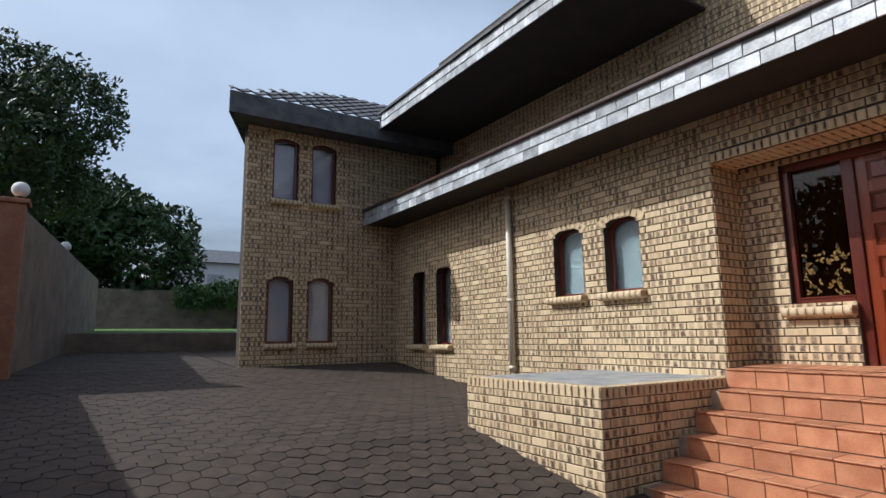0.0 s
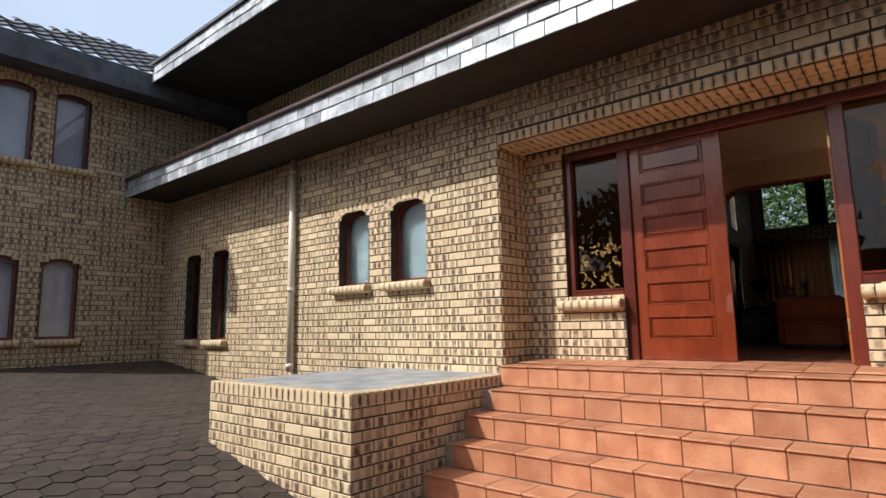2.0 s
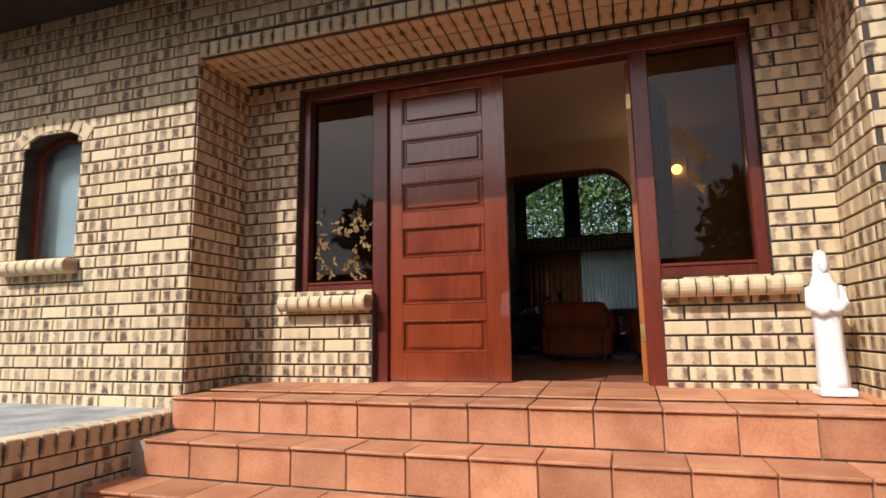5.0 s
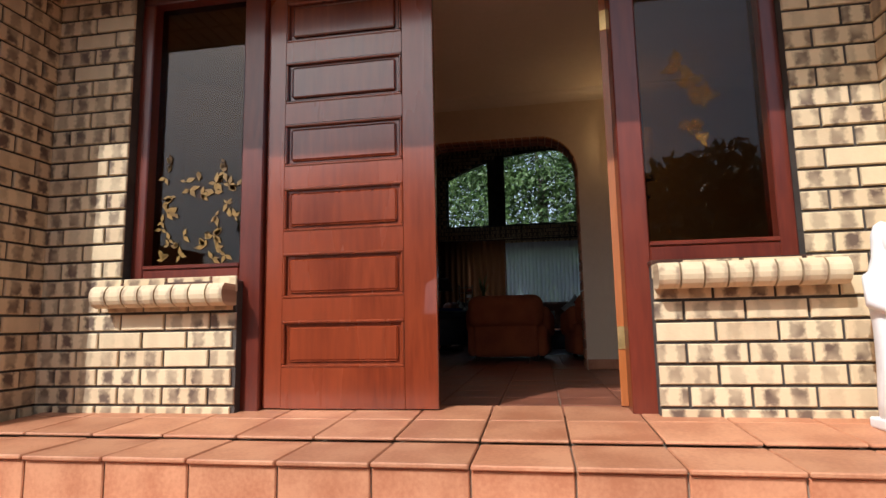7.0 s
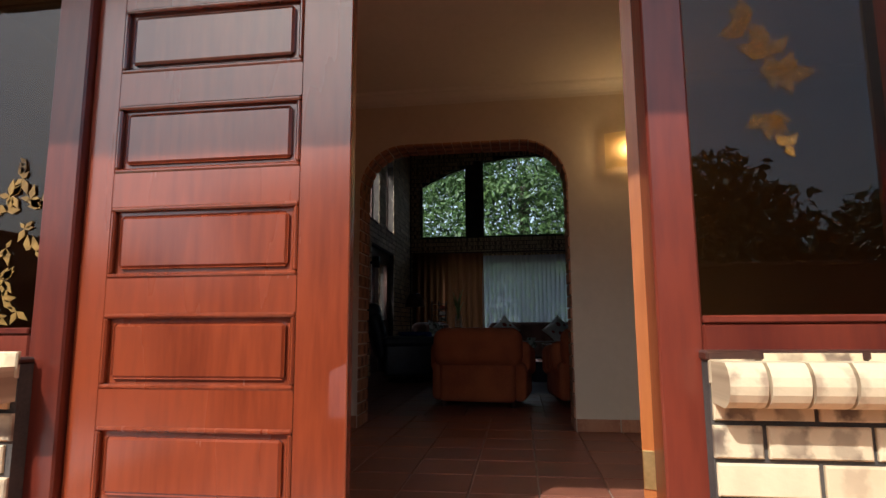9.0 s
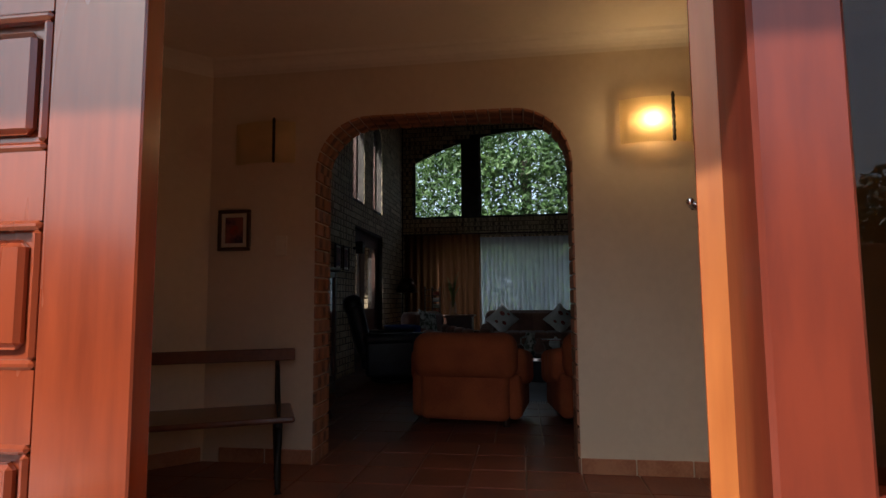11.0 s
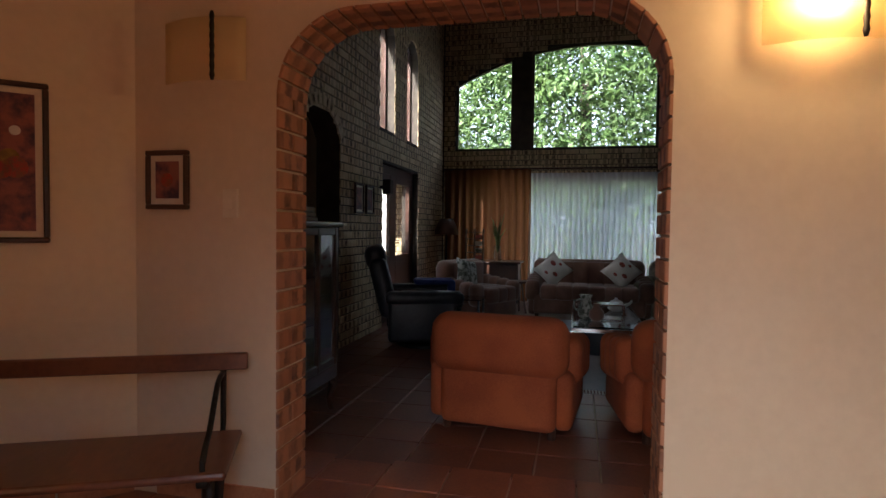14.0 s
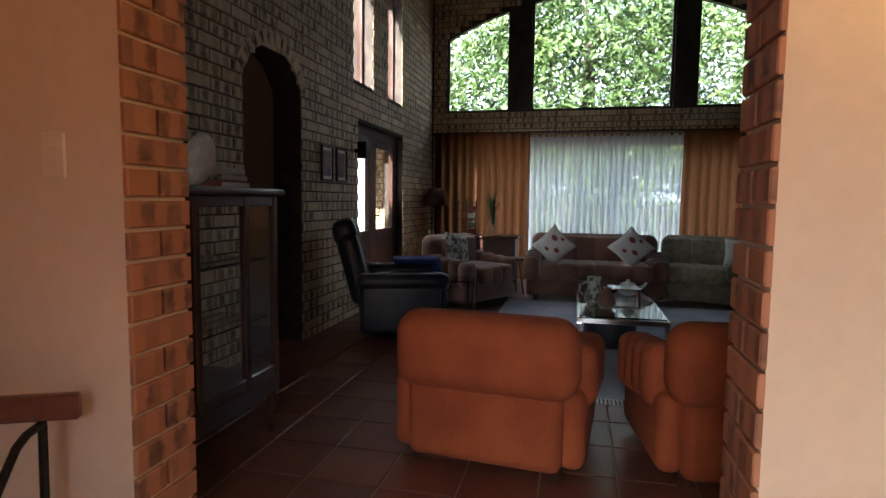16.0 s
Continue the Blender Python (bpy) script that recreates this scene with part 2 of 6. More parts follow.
WHITEWALL = surface("white_render", (0.70, 0.70, 0.68), (0.78, 0.78, 0.76), 0.85, 2, 20, 0.1)
GREYWALL = surface("grey_block_wall", (0.16, 0.12, 0.09), (0.26, 0.20, 0.15), 0.9, 2, 20, 0.3)
REDWALL = surface("red_brick_far", (0.26, 0.11, 0.065), (0.36, 0.17, 0.10), 0.9, 3, 30, 0.4)
GLASS = glass_mat("clear_glass")
AMBER = glass_mat("smoked_glass", (0.20, 0.125, 0.05))
FROST = glass_mat("frosted_glass", (0.75, 0.86, 0.90), 0.25, 0.5)
NET = sheer_mat("net_curtain", (0.72, 0.75, 0.80), 0.30)
DRAPE = sheer_mat("orange_drape", (0.20, 0.08, 0.034), 0.0)
BLIND = surface("pale_net_behind_glass", (0.52, 0.55, 0.64), (0.62, 0.65, 0.74), 0.8, 3, 40, 0.1)
LAMPGLOW = glow_mat("lamp_bulb", (1.0, 0.72, 0.36), 14)
# flat grey sheet with an unlit room's dimness put into its colour
ROOMSHADE = surface("painted_dim_room_sheet", (0.16, 0.19, 0.19), (0.24, 0.27, 0.27), 0.8, 3, 40, 0.1)
LAMPGLASS = sheer_mat("lamp_glass", (0.95, 0.82, 0.55), 0.12)
CEILWOOD = surface("timber_ceiling", (0.06, 0.035, 0.022), (0.10, 0.06, 0.038), 0.7, 3, 40, 0.1, stretch=(0.2, 1, 1))


# ---- building helpers ----
def finish(name, bm, mat, parent=None, smooth=False):
    bmesh.ops.recalc_face_normals(bm, faces=bm.faces)
    me = bpy.data.meshes.new(name)
    bm.to_mesh(me)
    bm.free()
    me.materials.append(mat)
    if smooth:
        for q in me.polygons:
            q.use_smooth = True
    ob = new(name, me)
    if parent:
        ob.parent = parent
    return ob


def add_box(bm, x0, x1, y0, y1, z0, z1, r=0.0, seg=2, m=None):
    g = bmesh.ops.create_cube(bm, size=1)
    for q in g["verts"]:
        q.co = Vector(((x0 + x1) / 2 + q.co.x * (x1 - x0), (y0 + y1) / 2 + q.co.y * (y1 - y0), (z0 + z1) / 2 + q.co.z * (z1 - z0)))
    vs = g["verts"]
    if r:
        es = list({e for q in vs for e in q.link_edges})
        b = bmesh.ops.bevel(bm, geom=es, offset=r, segments=seg, profile=0.5, affect="EDGES")
        vs = list({q for f in b["faces"] for q in f.verts} | {q for q in vs if q.is_valid})
    if m:
        bmesh.ops.transform(bm, matrix=m, verts=vs)
    return vs


def box(name, mat, x0, x1, y0, y1, z0, z1, r=0.0, seg=2, parent=None, m=None):
    bm = bmesh.new()
    add_box(bm, x0, x1, y0, y1, z0, z1, r, seg, m)
    return finish(name, bm, mat, parent, smooth=r > 0.02)


def tube(bm, pts, r, seg=8):
    rings = []
    for i, p in enumerate(pts):
        p = Vector(p)
        d = (Vector(pts[min(i + 1, len(pts) - 1)]) - Vector(pts[max(i - 1, 0)])).normalized()
        a = d.cross(Vector((0, 0, 1)) if abs(d.z) < 0.9 else Vector((1, 0, 0))).normalized()
        b = d.cross(a)
        rr = r[i] if isinstance(r, (list, tuple)) else r
        rings.append([bm.verts.new(p + (a * math.cos(2 * math.pi * k / seg) + b * math.sin(2 * math.pi * k / seg)) * rr) for k in range(seg)])
    for u, w in zip(rings, rings[1:]):
        for k in range(seg):
            bm.faces.new((u[k], u[(k + 1) % seg], w[(k + 1) % seg], w[k]))
    bm.faces.new(rings[0][::-1])
    bm.faces.new(rings[-1])


def lathe(bm, prof, c=(0, 0, 0), seg=20, sx=1.0, sy=1.0):
    tops = []
    for rr, z in prof:
        tops.append([bm.verts.new((c[0] + sx * rr * math.cos(2 * math.pi * k / seg), c[1] + sy * rr * math.sin(2 * math.pi * k / seg), c[2] + z)) for k in range(seg)])
    for u, w in zip(tops, tops[1:]):
        for k in range(seg):
            bm.faces.new((u[k], u[(k + 1) % seg], w[(k + 1) % seg], w[k]))
    bm.faces.new(tops[0][::-1])
    bm.faces.new(tops[-1])


def arch_hole(u0, u1, z0, z1, rise, n=10):
    """A hole with a segmental top whose crown is at z1."""
    pts = [(u0, z0), (u1, z0)]
    if rise <= 0:
        return pts + [(u1, z1), (u0, z1)]
    h = (u1 - u0) / 2
    rad = (h * h + rise * rise) / (2 * rise)
    for i in range(n + 1):
        a = h - 2 * h * i / n
        pts.append(((u0 + u1) / 2 + a, z1 - rad + math.sqrt(rad * rad - a * a)))
    return pts


def round_hole(u0, u1, z0, z1, r, n=8):
    pts = [(u0, z0), (u1, z0)]
    for i in range(n + 1):
        a = math.pi / 2 * i / n
        pts.append((u1 - r + r * math.cos(a), z1 - r + r * math.sin(a)))
    for i in range(n + 1):
        a = math.pi / 2 + math.pi / 2 * i / n
        pts.append((u0 + r + r * math.cos(a), z1 - r + r * math.sin(a)))
    return pts


def slab(name, mat, place, outer, holes, depth, parent=None):
    """A wall: outline with holes in (u, z), thickened by depth. place(u, z, d) gives the point d behind the face."""
    bm = bmesh.new()
    edges = []
    for loop in [outer] + holes:
        vs = [bm.verts.new(place(u, z, 0)) for u, z in loop]
        edges += [bm.edges.new((vs[i], vs[(i + 1) % len(vs)])) for i in range(len(vs))]
    bmesh.ops.triangle_fill(bm, use_beauty=True, use_dissolve=False, edges=edges)
    ex = bmesh.ops.extrude_face_region(bm, geom=bm.faces[:])
    d = Vector(place(0, 0, depth)) - Vector(place(0, 0, 0))
    bmesh.ops.translate(bm, vec=d, verts=[q for q in ex["geom"] if isinstance(q, bmesh.types.BMVert)])
    return finish(name, bm, mat, parent)


def hole_span(hole, z):
    """The u range of a hole's outline at height z."""
    us = []
    for (a, b), (c, d) in zip(hole, hole[1:] + hole[:1]):
        if (b - z) * (d - z) < 0:
            us.append(a + (c - a) * (z - b) / (d - b))
    return (min(us), max(us)) if len(us) >= 2 else None


BL, BH, JT = 0.222, 0.074, 0.012
PROUD = 0.012


def brick_shape(w, h, proud):
    """Vertices and faces of one brick's front and sides about its middle; x along, y out, z up."""
    c = 0.004
    v = [(-w / 2, 0, -h / 2), (w / 2, 0, -h / 2), (w / 2, 0, h / 2), (-w / 2, 0, h / 2)]
    v += [(-w / 2, proud - c, -h / 2), (w / 2, proud - c, -h / 2), (w / 2, proud - c, h / 2), (-w / 2, proud - c, h / 2)]
    v += [(-w / 2 + c, proud, -h / 2 + c), (w / 2 - c, proud, -h / 2 + c), (w / 2 - c, proud, h / 2 - c), (-w / 2 + c, proud, h / 2 - c)]
    f = [(8, 9, 10, 11)]
    for i in range(4):
        j = (i + 1) % 4
        f += [(i, j, 4 + j, 4 + i), (4 + i, 4 + j, 8 + j, 8 + i)]
    return v, f


def bricks_mesh(name, mat, items):
    """items: (matrix, width, height, proud). One mesh with UV in metres from each brick's middle."""
    vs, fs, uvs, rn = [], [], [], []
    for m, w, h, pr in items:
        v, f = brick_shape(w, h, pr)
        o = len(vs)
        vs += [tuple(m @ Vector(q)) for q in v]
        k = random.random()
        for q in f:
            fs.append([o + i for i in q])
            uvs += [(v[i][0], v[i][2]) for i in q]
            rn.append(k)
    me = bpy.data.meshes.new(name)
    me.from_pydata(vs, [], fs)
    lay = me.uv_layers.new(name="UVMap")
    lay.data.foreach_set("uv", [c for q in uvs for c in q])
    a = me.attributes.new("rnd", "FLOAT", "FACE")
    a.data.foreach_set("value", rn)
    me.materials.append(mat)
    return me


PIECE = {}


def lay_bricks(parent, items, near=None, mat=None, limit=290):
    """Bricks for which near(place) is true become parts of their own, the others one mesh."""
    mat = mat or BRICK
    rest, count = [], 0
    for it in items:
        m, w, h, pr = it
        if near and count < limit and near(m.translation):
            key = (round(w, 3), round(h, 3), round(pr, 3), mat.name)
            if key not in PIECE:
                PIECE[key] = bricks_mesh("brick", mat, [(Matrix(), w, h, pr)])
            ob = new("brick", PIECE[key])
            ob.matrix_world = m
            ob.parent = parent
            count += 1
        else:
            rest.append(it)
    if rest:
        ob = new("brickwork", bricks_mesh("brickwork", mat, rest))
        ob.parent = parent
        tagged(ob, kind="stuff")


def course_items(place, out, u0, u1, z0, z1, holes=(), along=None, base=0.0):
    """Stretcher bond over a wall face. place(u, z): point on the face; out: the way it faces."""
    along = Vector(along)
    out = Vector(out)
    rot3 = Matrix((along, out, Vector((0, 0, 1)))).transposed().to_4x4()
    items = []
    n0 = math.floor((z0 - base) / (BH + JT))
    row = n0
    while base + row * (BH + JT) < z1:
        za, zb = base + row * (BH + JT), base + row * (BH + JT) + BH
        za, zb = max(za, z0), min(zb, z1)
        zc = (za + zb) / 2
        if zb - za > 0.02:
            cuts = []
            for hl in holes:
                s = hole_span(hl, zc)
                if s:
                    cuts.append(s)
            u = u0 - (BL + JT) * (0.5 if row % 2 else 0.0)
            while u < u1:
                spans = [(max(u, u0), min(u + BL, u1))]
                for a, b in cuts:
                    spans = [p for s in spans for p in ((s[0], min(s[1], a)), (max(s[0], b), s[1])) if p[1] - p[0] > 0.02]
                for a, b in spans:
                    if b - a > 0.02:
                        m = Matrix.Translation(place((a + b) / 2, zc)) @ rot3
                        items.append((m, b - a, zb - za, PROUD + random.uniform(-0.002, 0.002)))
                u += BL + JT
        row += 1
    return items


def arch_items(place, out, along, hole_top, w=0.105):
    """Rowlock bricks set along an arch outline, from a list of (u, z)."""
    items = []
    out, along = Vector(out), Vector(along)
    pts = hole_top
    for (a, b), (c, d) in zip(pts, pts[1:]):
        t = Vector((c - a, d - b))
        ln = t.length
        t.normalize()
        nrm = Vector((-t.y, t.x))
        if nrm.y < 0 and abs(nrm.y) > 0.05:
            nrm = -nrm
        mid = ((a + c) / 2 + nrm.x * w / 2, (b + d) / 2 + nrm.y * w / 2)
        ax = along * t.x + Vector((0, 0, 1)) * t.y
        az = along * nrm.x + Vector((0, 0, 1)) * nrm.y
        rot3 = Matrix((ax, out, az)).transposed().to_4x4()
        items.append((Matrix.Translation(place(*mid)) @ rot3, ln - 0.008, w, PROUD + 0.006))
    return items


def steps_along(a, b, n):
    return [(a + (b - a) * i / n) for i in range(n + 1)]


def bull_sill(u0, u1, z, x_face, along, out, name="window_sill"):
    """A sill of rounded bricks laid side by side, sloping out of the wall."""
    root = new(name)
    n = max(3, round(abs(u1 - u0) / 0.085))
    w = abs(u1 - u0) / n
    along, out = Vector(along), Vector(out)
    prof = [(-0.10, 0.0), (-0.10, -0.095)] + [(0.035 + 0.055 * math.sin(a), -0.045 - 0.055 * math.cos(a)) for a in steps_along(0.1, 2.6, 7)]
    bm = bmesh.new()
    loops = []
    for s in (-w / 2 + 0.004, w / 2 - 0.004):
        loops.append([bm.verts.new(along * s + out * p + Vector((0, 0, q))) for p, q in prof])
    bm.faces.new(loops[0])
    bm.faces.new(loops[1][::-1])
    for i in range(len(prof)):
        j = (i + 1) % len(prof)
        bm.faces.new((loops[0][i], loops[0][j], loops[1][j], loops[1][i]))
    uvl = bm.loops.layers.uv.new("UVMap")
    for f in bm.faces:
        for lp in f.loops:
            lp[uvl].uv = (lp.vert.co.dot(along), lp.vert.co.z + 0.05)
    first = finish("sill_brick", bm, SMOOTHBRICK, root)
    me = first.data
    for i in range(n):
        ob = first if i == 0 else new("sill_brick", me)
        ob.parent = root
        c = along * (min(u0, u1) + w * (i + 0.5)) + Vector((0, 0, z))
        if abs(along.y) > 0.5:
            c.x = x_face
        else:
            c.y = x_face
        ob.location = c
    tagged(root, "sill of rounded cream bricks under a window", "window sill")
    return root


def window_unit(name, place, u0, u1, z0, z1, rise, glass, depth=0.09, bar=0.045, back=None, curtain=True, wood=None):
    """A wooden window with a segmental head, set depth behind the wall's face."""
    root = new(name)
    hole = arch_hole(u0, u1, z0, z1, rise)
    inner = arch_hole(u0 + bar, u1 - bar, z0 + bar, z1 - bar, rise)
    slab("frame", wood or FRAMEWOOD, lambda u, z, d: place(u, z, d + depth), hole, [inner], 0.06, root)
    g = slab("pane", glass, lambda u, z, d: place(u, z, d + depth + 0.03), inner, [], 0.006, root)
    g.visible_shadow = False
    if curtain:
        # net cloth, but at the front windows a sheet coloured like an unlit room
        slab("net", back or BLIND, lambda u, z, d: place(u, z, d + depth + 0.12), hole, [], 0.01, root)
    tagged(root, kind="structure")
    return root


def foliage(name, blobs, count, size, mat, parent=None, seed=3):
    """Many small bent leaves scattered in the shells of blobs (x, y, z, rx, ry, rz)."""
    rg = np.random.RandomState(seed)
    w = np.array([b[3] * b[4] + b[4] * b[5] for b in blobs])
    pick = rg.choice(len(blobs), count, p=w / w.sum())
    vs, fs = [], []
    for k in pick:
        b = blobs[k]
        d = rg.normal(size=3)
        d /= np.linalg.norm(d)
        lump = 1 + 0.25 * math.sin(d[0] * 5 + k) * math.cos(d[1] * 4 + d[2] * 5)
        rad = (0.55 + 0.45 * rg.rand() ** 0.5) * lump
        c = Vector((b[0] + d[0] * b[3] * rad, b[1] + d[1] * b[4] * rad, b[2] + d[2] * b[5] * rad))
        s = size * rg.uniform(0.6, 1.3)
        up = Vector(rg.normal(size=3)).normalized()
        side = up.cross(Vector(rg.normal(size=3))).normalized()
        nr = up.cross(side)
        o = len(vs)
        vs += [tuple(c - up * s), tuple(c + side * s * 0.45 + nr * s * 0.15), tuple(c + up * s), tuple(c - side * s * 0.45 + nr * s * 0.15)]
        fs += [(o, o + 1, o + 2), (o, o + 2, o + 3)]
    me = bpy.data.meshes.new(name)
    me.from_pydata(vs, [], fs)
    me.materials.append(mat)
    ob = new(name, me)
    if parent:
        ob.parent = parent
    return ob


def tree(x, y, z, h, blobs, count, size, mat, seed, label):
    root = new("tree")
    root.location = (x, y, z)
    bm = bmesh.new()
    tube(bm, [(0, 0, -0.3), (0.1, 0.05, h * 0.2), (0.0, 0.1, h * 0.45), (0.1, 0, h * 0.7)], [h * 0.035, h * 0.028, h * 0.022, h * 0.01], 10)
    rg = random.Random(seed)
    for b in blobs:
        s = Vector((0.05, 0.05, h * rg.uniform(0.22, 0.42)))
        e = Vector(b[:3])
        tube(bm, [s, s.lerp(e, 0.5) + Vector((0, 0, 0.2)), e], [h * 0.016, h * 0.011, h * 0.004], 6)
    finish("trunk", bm, BARK, root, True)
    f = foliage("crown", blobs, count, size, mat, root, seed)
    tagged(f, kind="stuff")
    tagged(root, label, "tree")
    return root


# ---- ground ----
KY = (-60, 0, 3.5, 5.5, 9.0, 11.2, 20, 40, 80, 1500)
KZ = (0.2, 0.24, 0.36, 0.74, 1.0, 1.27, 1.65, 2.2, 2.6, 4.0)


def ground_z(x, y):
    return float(np.interp(y, KY, KZ))


bm = bmesh.new()
xs = [-1500, -60, -20, -8, -3, 0, 3, 6.5, 20, 60, 1500]
ys = [-1500, -60, -10, 0, 2, 3.5, 4.5, 5.5, 7, 9, 10, 11.2, 14, 20, 28, 40, 80, 1500]
gv = [[bm.verts.new((x, y, ground_z(x, y) - 0.014)) for x in xs] for y in ys]
for j in range(len(ys) - 1):
    for i in range(len(xs) - 1):
        bm.faces.new((gv[j][i], gv[j][i + 1], gv[j + 1][i + 1], gv[j + 1][i]))
ground = tagged(finish("ground", bm, GROUND), "sandy ground under the paving", "ground", kind="structure")

# lawn beyond the drive, with a low retaining edge
bm = bmesh.new()
lawn = []
for y in (17.0, 20, 26, 34):
    lawn.append([bm.verts.new((x, y, ground_z(x, y) + 0.42 + 0.04 * math.sin(x))) for x in (-30, -12, -3, 0, 3, 6, 14)])
for a, b in zip(lawn, lawn[1:]):
    for i in range(6):
        bm.faces.new((a[i], a[i + 1], b[i + 1], b[i]))
tagged(finish("lawn", bm, GRASS), "sunlit green lawn behind a low wall", "lawn", kind="structure")
tagged(box("garden_kerb", GREYWALL, -6.0, 9, 16.6, 17.0, 1.2, 1.98, 0.02), "low dark retaining wall at the lawn", "wall", kind="structure")

# ---- steps and platform ----
FZ = 1.40
NOSE = [(5.66, 1.40), (5.38, 1.205), (5.09, 1.01), (4.81, 0.815), (4.53, 0.62), (4.25, 0.43)]
SY0, SY1 = -2.6, 3.56
bm = bmesh.new()
for i, (x, z) in enumerate(NOSE):
    x1 = NOSE[i - 1][0] + 0.02 if i else 6.6
    add_box(bm, x + 0.02, x1, SY0, SY1 + 0.02, -0.1, z - 0.016)
stair = tagged(finish("entrance_steps", bm, GROUT), "terracotta tiled entrance steps up to the door", "steps", kind="structure")

# ---- front wall with its openings ----
XF = 5.8


def front(u, z, d=0):
    return Vector((XF + PROUD + d, u, z))


OUT = (-1, 0, 0)
ALY = (0, 1, 0)
W2 = arch_hole(4.63, 5.21, 2.31, 3.30, 0.10)
W1 = arch_hole(5.61, 6.18, 2.31, 3.30, 0.10)
S2 = arch_hole(8.98, 9.50, 1.62, 3.14, 0.10)
S1 = arch_hole(9.90, 10.42, 1.62, 3.14, 0.10)
RY0, RY1, RZ = -0.24, 3.62, 3.665
recess = [(RY0, -0.2), (RY1, -0.2), (RY1, RZ), (RY0, RZ)]
outer_front = [(-8, -0.3), (RY0, -0.3), (RY0, RZ), (RY1, RZ), (RY1, -0.3), (11.3, -0.3), (11.3, 4.9), (-8, 4.9)]
wall_front = tagged(slab("wall_front", MORTAR, front, outer_front, [W1, W2, S1, S2], 0.25), "cream speckled face brick front wall", "wall", kind="structure")
for hole, sill in ((W1, (5.55, 6.28)), (W2, (4.57, 5.29)), (S1, (9.86, 10.5)), (S2, (8.92, 9.58))):
    us = [p[0] for p in hole]
    zs = [p[1] for p in hole]
    small = min(zs) < 2
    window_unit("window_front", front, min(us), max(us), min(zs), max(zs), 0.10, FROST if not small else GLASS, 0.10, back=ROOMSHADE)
    bull_sill(sill[0], sill[1], min(zs) - 0.0, XF - 0.03, ALY, OUT)

# recess
XB0 = 6.36
bm = bmesh.new()
add_box(bm, XF + PROUD + 0.25, 6.62, RY1, RY1 + 0.25, 0.9, 4.2)
add_box(bm, XF + PROUD + 0.25, 6.62, RY0 - 0.25, RY0, 0.9, 4.2)
add_box(bm, XF + PROUD + 0.002, XF + PROUD + 0.25, RY1 + PROUD, RY1 + 0.1, 0.9, RZ - 0.01)
add_box(bm, XF + PROUD + 0.252, 6.62, RY0 + 0.002, RY1 - 0.002, RZ + PROUD, 4.1)
finish("wall_recess_core", bm, MORTAR)
recess_ob = tagged(bpy.data.objects["wall_recess_core"], "brick reveal of the recessed entrance", "wall", kind="structure")
FY0, FY1, FT = 0.105, 3.17, 3.60


def backw(u, z, d=0):
    return Vector((XB0 + PROUD + d, u, z))


FRAMEHOLE = [(0.70, 1.3), (2.56, 1.3), (2.56, 2.03), (FY1, 2.03), (FY1, FT), (FY0, FT), (FY0, 2.05), (0.70, 2.05)]
wall_entry = tagged(slab("wall_entry", MORTAR, backw, [(RY0, 0.9), (0.70, 0.9), (0.70, 2.05), (FY0, 2.05), (FY0, FT), (FY1, FT), (FY1, 2.03), (2.56, 2.03), (2.56, 0.9), (RY1, 0.9), (RY1, RZ + 0.1), (RY0, RZ + 0.1)], [], 0.23),
                    "cream face brick wall round the entrance doors", "wall", kind="structure")

# ---- door frame, side lights and doors ----
XD = 6.47
frame_ob = tagged(new("door_frame"), "red-brown varnished wooden entrance frame", "door frame", kind="structure")
for y0, y1, z0, z1 in ((FY0, FY1, 3.52, 3.60), (2.47, 2.585, FZ, 3.52), (0.69, 0.80, FZ, 3.52), (3.10, FY1, 2.03, 3.52), (FY0, 0.175, 2.05, 3.52), (2.585, 3.10, 2.03, 2.11), (0.175, 0.69, 2.05, 2.13)):
    box("rail", FRAMEWOOD, XD - 0.05, XD + 0.07, y0, y1, z0, z1, 0.006, 1, frame_ob)
for y0, y1, z0 in ((2.585, 3.10, 2.11), (0.175, 0.69, 2.13)):
    p = box("pane", AMBER, XD + 0.015, XD + 0.021, y0, y1, z0, 3.52, 0, 1, frame_ob)
    p.visible_shadow = False
    box("glazing_bead", FRAMEWOOD, XD - 0.056, XD - 0.04, y0, y1, z0, z0 + 0.02, 0.004, 1, frame_ob)
box("weather_bar", DARKWOOD, XD - 0.11, XD - 0.03, 2.56, 3.19, 2.02, 2.045, 0.006, 1, frame_ob)
box("weather_bar", DARKWOOD, XD - 0.11, XD - 0.03, 0.08, 0.705, 2.04, 2.065, 0.006, 1, frame_ob)


def petal(bm, c, ang, ln, wd):
    a, b = math.cos(ang), math.sin(ang)
    pts = [(0, 0), (0.4, wd), (1, 0), (0.4, -wd)]
    f = [bm.verts.new((c[0], c[1] + ln * (p * a - q * b), c[2] + ln * (p * b + q * a))) for p, q in pts]
    g = [bm.verts.new(q.co + Vector((0.003, 0, 0))) for q in f]
    bm.faces.new(f)
    bm.faces.new(g[::-1])
    for i in range(4):
        bm.faces.new((f[i], f[(i + 1) % 4], g[(i + 1) % 4], g[i]))


